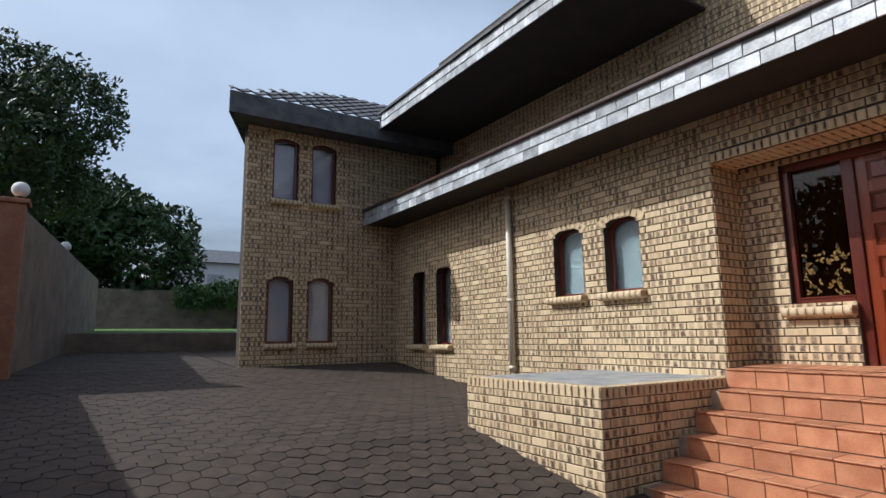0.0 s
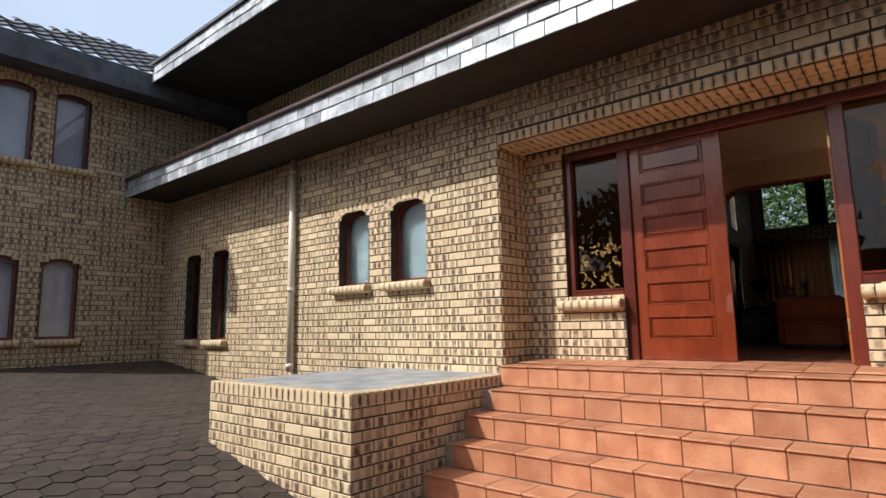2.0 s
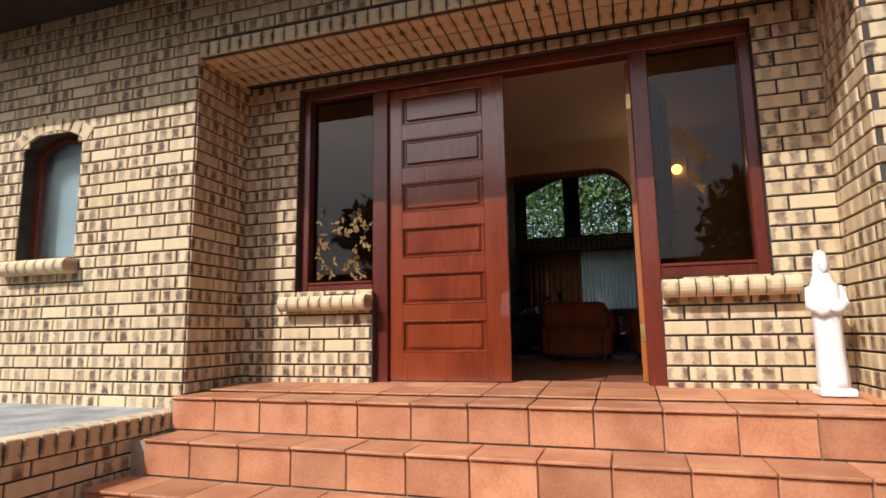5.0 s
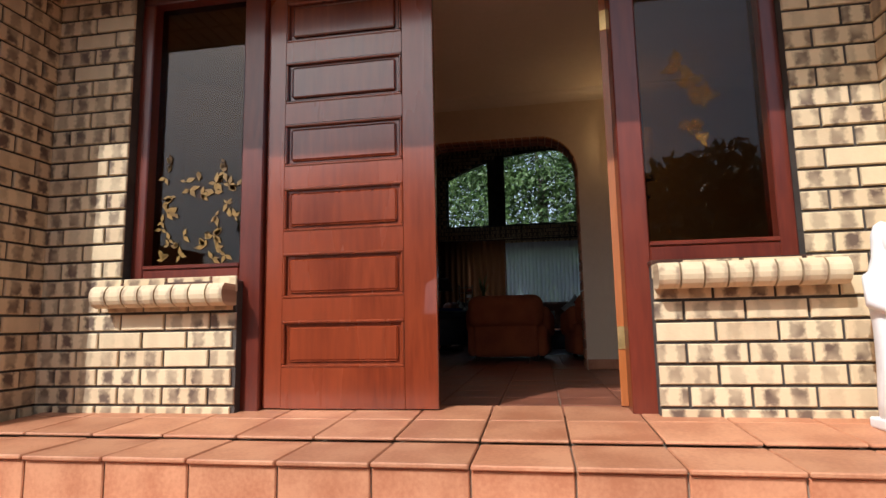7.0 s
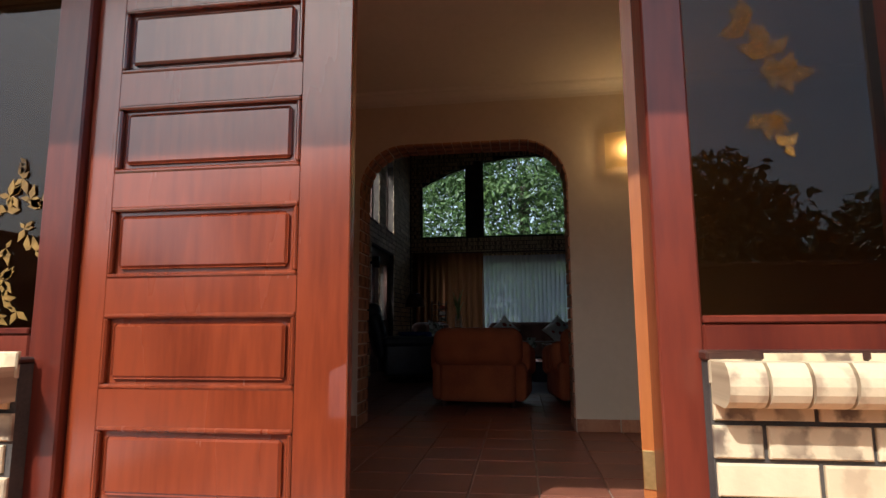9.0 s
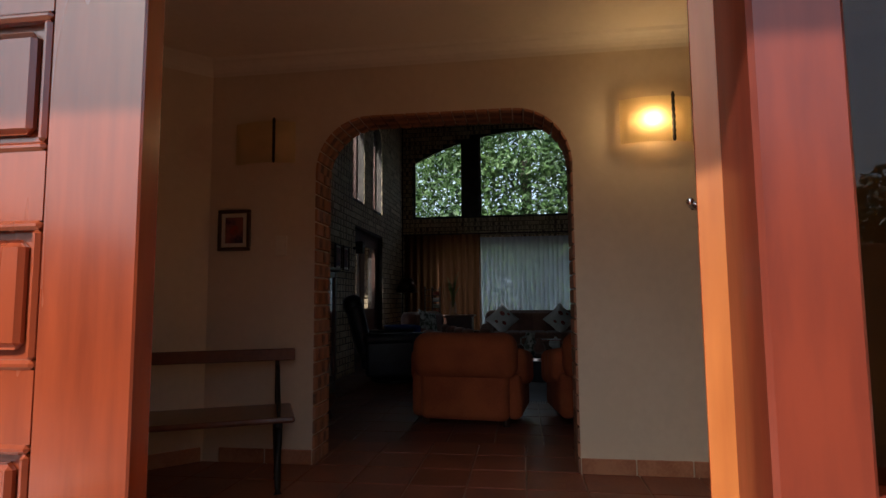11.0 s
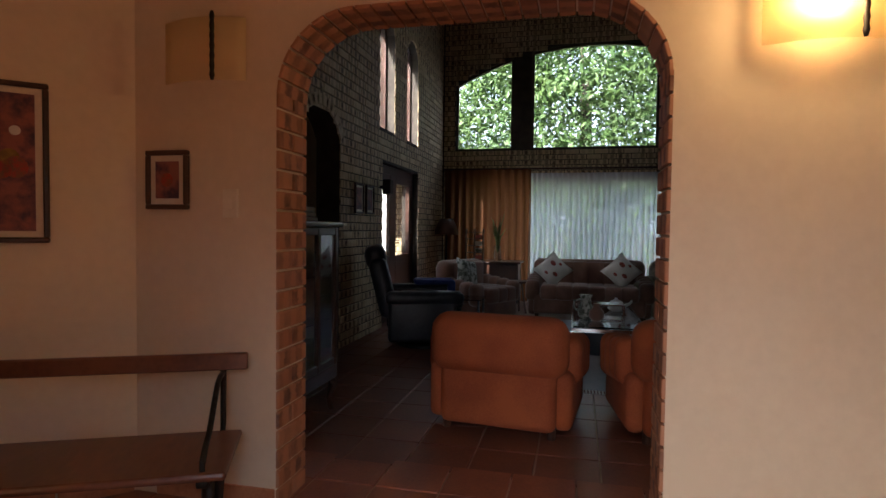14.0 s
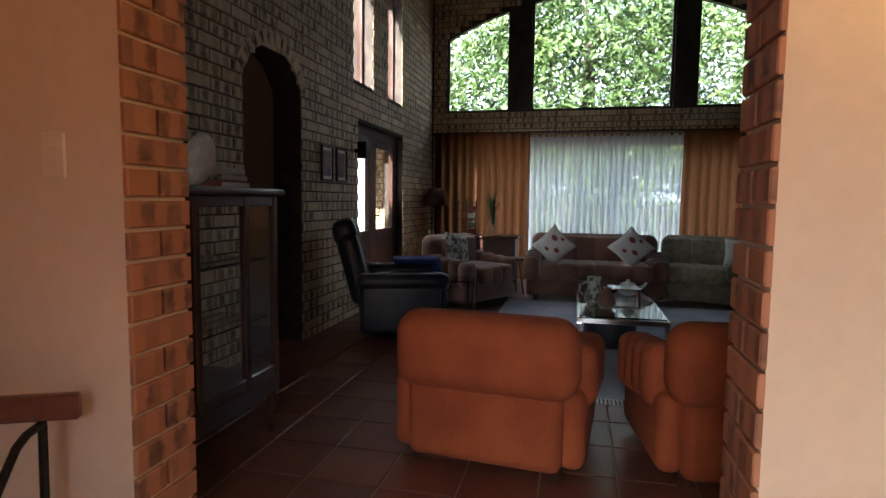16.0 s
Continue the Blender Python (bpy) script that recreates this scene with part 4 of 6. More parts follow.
# bench set across the corner
def bench():
    root = new("hall_bench")
    L, D = 1.10, 0.42
    box("backrest", BENCHWOOD, 0.0, 1.12, 0.0, 0.028, 0.625, 0.695, 0.006, 1, root)
    box("seat", BENCHWOOD, -0.02, L, -D - 0.02, 0.0, 0.35, 0.38, 0.012, 2, root)
    for x in (0.08, L - 0.08):
        bm = bmesh.new()
        tube(bm, [(x, 0.036, 0.68), (x, 0.036, 0.60), (x, 0.03, 0.40), (x, 0.0, 0.34)], 0.012, 8)
        tube(bm, [(x, 0.03, 0.61), (x, -0.05, 0.612), (x, -0.10, 0.60), (x, -0.17, 0.55), (x, -0.27, 0.475), (x, -0.36, 0.44), (x, -0.405, 0.41), (x, -0.41, 0.375)], 0.011, 8)
        finish("armrest", bm, IRON, root, True)
        bm = bmesh.new()
        add_box(bm, x - 0.02, x + 0.02, -D, 0.0, 0.322, 0.35, 0.004, 1)
        tube(bm, [(x, -0.05, 0.33), (x, -0.055, 0.24), (x, -0.10, 0.12), (x, -0.15, 0.03), (x, -0.16, 0.0)], [0.024, 0.022, 0.017, 0.016, 0.022], 8)
        tube(bm, [(x, -0.30, 0.33), (x, -0.31, 0.24), (x, -0.36, 0.12), (x, -0.42, 0.03), (x, -0.43, 0.0)], [0.024, 0.022, 0.017, 0.016, 0.022], 8)
        finish("leg", bm, IRON, root, True)
    a, b = Vector((8.475, 3.43, 0)), Vector((8.955, 2.43, 0))
    ang = math.degrees(math.atan2(b.y - a.y, b.x - a.x))
    root.matrix_world = pose(a.x, a.y, FZ, 0, 0, ang)
    return tagged(root, "dark wooden bench with black iron arms and legs", "bench")


bench()

# tile skirting
root = tagged(new("skirting"), "terracotta tile skirting", "skirting", kind="structure")
me = None
y = 0.775
while y > -1.2:
    o = box("skirting_tile", TERRACOTTA, XA - 0.012, XA - 0.001, y - 0.296, y - 0.004, FZ, FZ + 0.085, 0.003, 1, root)
    y -= 0.30
for y0, y1 in ((2.35, 2.64), (2.65, 2.94)):
    box("skirting_tile", TERRACOTTA, XA - 0.012, XA - 0.001, y0, y1, FZ, FZ + 0.085, 0.003, 1, root)
for k in range(4):
    b0 = Vector((9.06, 3.05, FZ)) + d45 * (0.3 * k + 0.01)
    box("skirting_tile", TERRACOTTA, 0.004, 0.296, -0.012, -0.001, 0, 0.085, 0.003, 1, root, m=Matrix.Translation(b0) @ pose(0, 0, 0, 0, 0, 135) @ Matrix.Diagonal((1, -1, 1, 1)))

# ---- living room ----
LX, LY = 16.53, 3.40


def leftw(u, z, d=0):
    return Vector((u, LY - PROUD * 0 + d, z))


def backwall(u, z, d=0):
    return Vector((LX + d, u, z))


NICHE = arch_hole(11.30, 12.15, FZ - 0.2, 3.74, 0.26)
PDOOR = [(13.42, FZ - 0.2), (15.0, FZ - 0.2), (15.0, 3.42), (13.42, 3.42)]
UW1 = arch_hole(13.30, 13.86, 3.83, 5.25, 0.18)
UW2 = arch_hole(14.38, 14.95, 3.83, 5.25, 0.18)
wall_living_left = tagged(slab("wall_living_left", MORTAR, lambda u, z, d: leftw(u, z, d + PROUD), [(9.3, 1.1), (LX + 0.25, 1.1), (LX + 0.25, 6.4), (9.3, 6.4)], [NICHE, PDOOR, UW1, UW2], 0.25), "face brick living room wall", "wall", kind="structure")
ARCHW = arch_hole(-1.45, 3.18, 3.97, 5.70, 0.60, 24)
LOWW = [(-1.7, FZ + 0.05), (3.0, FZ + 0.05), (3.0, 3.50), (-1.7, 3.50)]
wall_living_back = tagged(slab("wall_living_back", MORTAR, lambda u, z, d: backwall(u, z, d + PROUD), [(-6, 1.1), (LY + 0.005, 1.1), (LY + 0.005, 6.4), (-6, 6.4)], [ARCHW, LOWW], 0.25), "face brick living room wall with a tall arched window", "wall", kind="structure")
tagged(box("wall_living_right", MORTAR, 9.3, 16.7, -6.2, -6.0, 1.1, 7.2), "living room side wall", "wall", kind="structure")
tagged(box("wall_living_front", MORTAR, 9.10, 9.30, -6.0, -3.0, 1.1, 7.2), "living room wall", "wall", kind="structure")
tagged(box("ceiling_living", CEILWOOD, 9.06, 16.8, -6.2, 3.7, 6.35, 6.45), "dark timber living room ceiling", "ceiling", kind="structure")
tagged(box("wall_passage", PLASTER, 11.0, 12.6, 4.6, 4.7, 1.1, 4.0), "plain wall behind the archway", "wall", kind="structure")
tagged(box("passage_side", PLASTER, 10.9, 11.0, 3.67, 4.7, 1.1, 4.0), "plain passage wall", "wall", kind="structure")
tagged(box("passage_side_b", PLASTER, 12.6, 12.7, 3.67, 4.7, 1.1, 4.0), "plain passage wall", "wall", kind="structure")
tagged(box("passage_ceiling", PLASTER, 10.9, 12.7, 3.67, 4.7, 4.0, 4.1), "plain passage ceiling", "ceiling", kind="structure")

# arched window with posts
root = tagged(new("window_arched"), "tall arched window in dark frames looking into a tree", "window", kind="structure")
inner_panes = []
n = 24
R_A = (2.315 ** 2 + 0.6 ** 2) / 1.2


def arc_z(u):
    return 5.70 - R_A + math.sqrt(R_A * R_A - (u - 0.865) ** 2)


def pane_loop(u0, u1, inset):
    us = steps_along(u1 - inset, u0 + inset, 8)
    return [(u0 + inset, 3.97 + inset), (u1 - inset, 3.97 + inset)] + [(u, arc_z(u) - inset) for u in us]


bars = [(-1.45, -0.44), (-0.14, 1.88), (2.20, 3.18)]
for u0, u1 in bars:
    slab("frame", DARKWOOD, lambda u, z, d: backwall(u, z, d + 0.08), pane_loop(u0, u1, 0.0), [pane_loop(u0, u1, 0.035)], 0.05, root)
    g = slab("pane", GLASS, lambda u, z, d: backwall(u, z, d + 0.10), pane_loop(u0, u1, 0.035), [], 0.005, root)
    g.visible_shadow = False
for u0, u1 in ((-0.44, -0.14), (1.88, 2.20)):
    us = steps_along(u1, u0, 4)
    o = slab("post", MORTAR, lambda u, z, d: backwall(u, z, d + 0.005), [(u0, 3.97), (u1, 3.97)] + [(u, arc_z(u)) for u in us], [], 0.22, root)

# patio window behind the curtains
root = tagged(new("window_garden"), "wide garden window behind the net curtain", "window", kind="structure")
slab("frame", DARKWOOD, lambda u, z, d: backwall(u, z, d + 0.12), LOWW, [[(-1.64, FZ + 0.12), (0.62, FZ + 0.12), (0.62, 3.44), (-1.64, 3.44)], [(0.68, FZ + 0.12), (2.94, FZ + 0.12), (2.94, 3.44), (0.68, 3.44)]], 0.05, root)


def curtain(name, mat, y0, y1, z0, z1, x, amp, waves, label, seed):
    rgn = random.Random(seed)
    bm = bmesh.new()
    nx, nz = int(waves * 8), 7
    ph = [rgn.uniform(-0.8, 0.8) for _ in range(nx + 1)]
    rows = []
    for j in range(nz + 1):
        t = j / nz
        row = []
        for i in range(nx + 1):
            s = i / nx
            k = 0.55 + 0.45 * t
            xx = x + amp * k * math.sin(2 * math.pi * waves * s + 0.7 * math.sin(9 * s + ph[i // 8 * 8])) + 0.3 * amp * t * math.sin(31 * s + seed)
            row.append(bm.verts.new((xx, y0 + (y1 - y0) * s + 0.015 * t * math.sin(17 * s + seed), z1 + (z0 - z1) * t)))
        rows.append(row)
    for a, b in zip(rows, rows[1:]):
        for i in range(nx):
            bm.faces.new((a[i], a[i + 1], b[i + 1], b[i]))
    ob = finish(name, bm, mat, None, True)
    return tagged(ob, label, "curtain")


curtain("net_curtain", NET, -0.30, 1.90, FZ + 0.02, 3.56, LX - 0.10, 0.05, 26, "white gathered net curtain lit from outside", 2)
curtain("drape_curtain", DRAPE, 1.86, 3.32, FZ + 0.02, 3.62, LX - 0.15, 0.045, 11, "orange-brown gathered drape beside the window", 5)
curtain("drape_curtain", DRAPE, -1.85, -0.28, FZ + 0.02, 3.62, LX - 0.15, 0.045, 11, "orange-brown gathered drape beside the window", 9)
bm = bmesh.new()
tube(bm, [(LX - 0.13, -1.9, 3.63), (LX - 0.13, 3.36, 3.63)], 0.016, 8)
tagged(finish("curtain_rail", bm, DARKWOOD, None, True), "dark curtain rail above the window", "curtain rail")

# patio door in the side wall and the high windows
root = tagged(new("door_patio"), "dark wooden double door with glass panes", "door", kind="structure")
for x0, x1, z0, z1 in ((13.42, 15.0, 3.32, 3.42), (13.42, 13.50, FZ, 3.32), (14.92, 15.0, FZ, 3.32), (13.50, 13.60, FZ, 3.32), (13.96, 14.20, FZ, 3.32), (14.82, 14.92, FZ, 3.32), (13.60, 13.96, FZ, 2.25), (14.20, 14.82, FZ, 2.25), (13.60, 13.96, 3.22, 3.32), (14.20, 14.82, 3.22, 3.32)):
    box("rail", DARKWOOD, x0, x1, LY + 0.09, LY + 0.15, z0, z1, 0.005, 1, root)
for x0, x1 in ((13.60, 13.96), (14.20, 14.82)):
    g = box("pane", GLASS, x0, x1, LY + 0.117, LY + 0.123, 2.25, 3.22, 0, 1, root)
    g.visible_shadow = False
bm = bmesh.new()
tube(bm, [(14.15, LY + 0.09, 2.42), (14.15, LY + 0.03, 2.42), (14.07, LY + 0.03, 2.42)], 0.01, 8)
finish("handle", bm, BRASS, root, True)
for u0, u1 in ((13.30, 13.86), (14.38, 14.95)):
    window_unit("window_high", lambda u, z, d=0: leftw(u, z, d), u0, u1, 3.83, 5.25, 0.18, GLASS, 0.12, 0.04, curtain=False, wood=DARKWOOD)
# neighbouring wall of the house seen through the side door
outer_wall = tagged(box("wall_outside", WHITEWALL, 18.0, 18.2, 3.9, 8.0, 1.0, 3.4), "sunlit white garden wall outside the side door", "wall", kind="structure")
court = tagged(box("wall_court", MORTAR, 15.6, 15.8, 3.7, 4.10, 1.0, 3.55), "brick pier outside the side door", "wall", kind="structure")
# unseen slab, added only to keep the sun off the brick pier
tagged(box("roof_court", ROOFTILE, 14.55, 15.85, 3.68, 4.75, 3.55, 3.63), "unseen dark slab added to shade the brick pier outside the side door", "roof", kind="structure")


# ---- furniture ----
def soft(bm, x0, x1, y0, y1, z0, z1, r, puff=0.0, m=None):
    return add_box(bm, x0, x1, y0, y1, z0, z1, r, 4, m)


def armchair(name, mat, m, w, label, seats=1, high=0.78, group=""):
    """Faces +x in its own axes, its back at x = 0; the seat and the back are channelled in soft rolls."""
    root = new(name)
    d, aw = 0.82, 0.15
    bm = bmesh.new()
    add_box(bm, 0.05, d - 0.06, -w / 2 + 0.04, w / 2 - 0.04, 0.07, 0.34, 0.05, 3)
    finish("base", bm, mat, root, True)
    bm = bmesh.new()
    add_box(bm, 0.0, 0.15, -w / 2 + 0.06, w / 2 - 0.06, 0.045, high - 0.12, 0.05, 3)
    add_box(bm, -0.045, 0.20, -w / 2 - 0.005, w / 2 + 0.005, high - 0.36, high, 0.11, 5)
    finish("backrest", bm, mat, root, True)
    bm = bmesh.new()
    n = 3 * seats
    sw = (w - 2 * aw) / n
    for k in range(n):
        y0 = -w / 2 + aw + k * sw
        add_box(bm, 0.16, d, y0 - 0.012, y0 + sw + 0.012, 0.27, 0.47, 0.045, 4)
        add_box(bm, 0.12, 0.27, y0 - 0.012, y0 + sw + 0.012, 0.42, high - 0.03, 0.035, 4)
    finish("seat_cushion", bm, mat, root, True)
    for s in (-1, 1):
        bm = bmesh.new()
        c = s * (w / 2 - 0.03)
        for k in range(4):
            x0 = 0.14 + k * 0.15
            z1 = 0.585 - 0.018 * k
            add_box(bm, x0, x0 + 0.165, c - 0.10, c + 0.10, 0.30 - 0.02 * k, z1, 0.07, 4)
        add_box(bm, 0.06, d - 0.10, c - 0.06, c + 0.06, 0.05, 0.40, 0.05, 3)
        finish("arm", bm, mat, root, True)
    for fx in (0.08, d - 0.14):
        for fy in (-w / 2 + 0.09, w / 2 - 0.09):
            bm = bmesh.new()
            tube(bm, [(fx, fy, 0.0), (fx, fy, 0.09)], [0.025, 0.032], 10)
            finish("foot", bm, DARKWOOD, root)
    root.matrix_world = m
    return tagged(root, label, "armchair" if seats == 1 else "sofa", group)


armchair("armchair", REDCLOTH, pose(10.15, 1.55, FZ, 0, 0, -6), 0.82, "russet velour armchair with rolled arms, seen from behind", high=0.715, group="russet armchairs")
armchair("armchair", REDCLOTH, pose(10.24, 0.37, FZ, 0, 0, 8), 0.80, "russet velour armchair with rolled arms, seen from behind", high=0.715, group="russet armchairs")
armchair("sofa", BROWNCLOTH, pose(15.45, 0.93, FZ, 0, 0, 180), 1.56, "brown velour two-seat sofa below the window", seats=2, high=0.80)
armchair("armchair", GREENCLOTH, pose(15.45, -0.42, FZ, 0, 0, 160), 0.98, "olive grey tufted armchair beside the sofa", high=0.80)
armchair("armchair", BROWNCLOTH, pose(14.55, 2.72, FZ, 0, 0, -118), 0.86, "brown velour armchair with soft channelled seat", high=0.80)


RECLINER = pose(12.50, 3.07, FZ, 0, 0, -70)


def recliner():
    root = new("recliner")
    bm = bmesh.new()
    add_box(bm, 0.10, 0.80, -0.30, 0.30, 0.12, 0.44, 0.05, 3)
    finish("base", bm, LEATHER, root, True)
    bm = bmesh.new()
    add_box(bm, 0.15, 0.82, -0.28, 0.28, 0.38, 0.54, 0.07, 4)
    finish("seat", bm, LEATHER, root, True)
    bm = bmesh.new()
    add_box(bm, 0.0, 0.19, -0.31, 0.31, 0.30, 0.92, 0.08, 4, pose(0.06, 0, 0, 0, -14, 0))
    finish("backrest", bm, LEATHER, root, True)
    bm = bmesh.new()
    add_box(bm, -0.02, 0.20, -0.26, 0.26, 0.80, 1.05, 0.09, 4, pose(0.06, 0, 0, 0, -14, 0))
    finish("headrest", bm, LEATHER, root, True)
    for s in (-1, 1):
        bm = bmesh.new()
        add_box(bm, 0.02, 0.80, s * 0.39 - 0.09, s * 0.39 + 0.09, 0.46, 0.60, 0.065, 4)
        add_box(bm, 0.05, 0.72, s * 0.39 - 0.07, s * 0.39 + 0.07, 0.10, 0.52, 0.04, 3)
        finish("arm", bm, LEATHER, root, True)
    bm = bmesh.new()
    tube(bm, [(0.45, 0, 0), (0.45, 0, 0.03)], 0.30, 20)
    tube(bm, [(0.45, 0, 0.03), (0.45, 0, 0.13)], 0.05, 12)
    finish("foot", bm, IRON, root)
    root.matrix_world = RECLINER
    return tagged(root, "black leather recliner with a headrest", "recliner")


recliner()
bm = bmesh.new()
add_box(bm, -0.05, 0.38, -0.16, 0.16, 0, 0.055, 0.026, 3)
add_box(bm, 0.32, 0.40, -0.16, 0.16, -0.22, 0.05, 0.026, 3)
tagged(finish("folded_blanket", bm, BLUECLOTH, None, True), "folded dark blue blanket laid over the recliner arm", "blanket").matrix_world = RECLINER @ pose(0.40, 0.36, 0.602)


def pillow(m, s, mat, label, spots=()):
    root = new("cushion")
    bm = bmesh.new()
    n = 10
    for sgn in (1, -1):
        g = []
        for j in range(n + 1):
            row = []
            for i in range(n + 1):
                u, v = 2 * i / n - 1, 2 * j / n - 1
                h = max(0.0, (1 - u ** 4) * (1 - v ** 4)) ** 0.5
                pinch = 1 - 0.10 * (1 - u * u) * (v * v) - 0.10 * (1 - v * v) * (u * u)
                row.append(bm.verts.new((sgn * 0.075 * h, u * s / 2 * pinch, v * s / 2 * pinch)))
            g.append(row)
        for j in range(n):
            for i in range(n):
                bm.faces.new((g[j][i], g[j][i + 1], g[j + 1][i + 1], g[j + 1][i]))
    bmesh.ops.remove_doubles(bm, verts=bm.verts, dist=0.0005)
    finish("pillow", bm, mat, root, True)
    for y, z, r in spots:
        bm = bmesh.new()
        bmesh.ops.create_uvsphere(bm, u_segments=10, v_segments=6, radius=r)
        o = finish("printed_flower", bm, PRINT, root, True)
        o.scale = (0.12, 1.0, 0.7)
        o.location = (-0.074, y, z)
    root.matrix_world = m
    return tagged(root, label, "cushion", "cushions on the seats")


flowers = ((0.05, 0.06, 0.045), (-0.08, -0.03, 0.04), (0.02, -0.10, 0.03), (-0.03, 0.12, 0.025))
pillow(pose(14.96, 1.42, FZ + 0.66, 45, 18, 0) @ pose(0, 0, 0, 0, 0, 0), 0.40, CUSHION, "white cushion printed with red flowers on the sofa", flowers)
pillow(pose(14.96, 0.50, FZ + 0.66, 45, 18, 0), 0.40, CUSHION, "white cushion printed with red flowers on the sofa", flowers)
pillow(pose(14.98, -0.72, FZ + 0.62, 0, 18, -20), 0.36, CUSHION, "plain white cushion on the olive armchair")
pillow(pose(14.30, 2.52, FZ + 0.63, 12, 16, 62), 0.38, GREYPRINT, "grey leaf-printed cushion on the brown armchair")

# coffee table with its things
root = tagged(new("coffee_table"), "chrome framed glass coffee table", "coffee table")
TX0, TX1, TY0, TY1, TZ = 12.18, 13.95, 0.46, 1.14, FZ + 0.34
g = box("glass_top", GLASS, TX0 + 0.02, TX1 - 0.02, TY0 + 0.02, TY1 - 0.02, TZ - 0.012, TZ, 0, 1, root)
g.visible_shadow = False
for x0, x1, y0, y1 in ((TX0, TX1, TY0, TY0 + 0.04), (TX0, TX1, TY1 - 0.04, TY1), (TX0, TX0 + 0.04, TY0 + 0.04, TY1 - 0.04), (TX1 - 0.04, TX1, TY0 + 0.04, TY1 - 0.04)):
    box("rail", CHROME, x0, x1, y0, y1, TZ - 0.055, TZ - 0.014, 0.004, 1, root)
for x in (TX0 + 0.02, TX1 - 0.02):
    for y in (TY0 + 0.02, TY1 - 0.02):
        box("leg", CHROME, x - 0.019, x + 0.019, y - 0.019, y + 0.019, 0 + FZ + 0.012, TZ - 0.056, 0.003, 1, root)
root = tagged(new("stool"), "round black upholstered stool beneath the glass table", "stool")
bm = bmesh.new()
lathe(bm, [(0.20, 0.012), (0.215, 0.03), (0.215, 0.26), (0.20, 0.295), (0.12, 0.305)], c=(12.70, 0.86, FZ), seg=28)
finish("drum", bm, LEATHER, root, True)
root = tagged(new("jug"), "dark glazed pottery jug on the glass table", "jug")
bm = bmesh.new()
lathe(bm, [(0.05, 0), (0.075, 0.03), (0.08, 0.09), (0.055, 0.15), (0.05, 0.2), (0.065, 0.235)], c=(12.72, 1.00, TZ), seg=18)
finish("body", bm, GREYPRINT, root, True)
bm = bmesh.new()
tube(bm, [(12.72, 1.05, TZ + 0.19), (12.72, 1.115, TZ + 0.17), (12.72, 1.115, TZ + 0.1), (12.72, 1.075, TZ + 0.07)], 0.012, 8)
finish("handle", bm, GREYPRINT, root, True)
root = tagged(new("vase"), "small round pottery vase on the glass table", "vase")
bm = bmesh.new()
lathe(bm, [(0.04, 0), (0.075, 0.04), (0.07, 0.09), (0.03, 0.14), (0.035, 0.17)], c=(12.56, 0.90, TZ), seg=18)
finish("body", bm, BROWNCLOTH, root, True)
root = tagged(new("lantern"), "silver metal lantern box on the glass table", "lantern")
for dx in (-0.1, 0.1):
    for dy in (-0.12, 0.12):
        box("post", CHROME, 12.72 + dx - 0.008, 12.72 + dx + 0.008, 0.76 + dy - 0.008, 0.76 + dy + 0.008, TZ, TZ + 0.15, 0.002, 1, root)
for z in (0.0, 0.142):
    box("frame", CHROME, 12.615, 12.825, 0.635, 0.885, TZ + z + 0.002, TZ + z + 0.014, 0.002, 1, root)
root = tagged(new("teapot"), "white teapot on the glass table", "teapot")
bm = bmesh.new()
lathe(bm, [(0.04, 0), (0.085, 0.03), (0.09, 0.07), (0.06, 0.115), (0.02, 0.13), (0.015, 0.15)], c=(13.30, 0.670, TZ), seg=18)
tube(bm, [(13.30, 0.590, TZ + 0.06), (13.30, 0.530, TZ + 0.09), (13.30, 0.505, TZ + 0.125)], [0.022, 0.014, 0.01], 8)
finish("body", bm, CUSHION, root, True)

# rug with fringe
root = tagged(new("rug"), "pale blue-grey woven rug with a fringe", "rug")
box("pile", RUG, 11.30, 14.65, -1.0, 1.95, FZ + 0.001, FZ + 0.011, 0.004, 1, root)
bm = bmesh.new()
y = -0.99
while y < 1.94:
    add_box(bm, 11.21, 11.305, y, y + 0.012, FZ + 0.001, FZ + 0.006)
    y += 0.024
finish("fringe", bm, CUSHION, root)


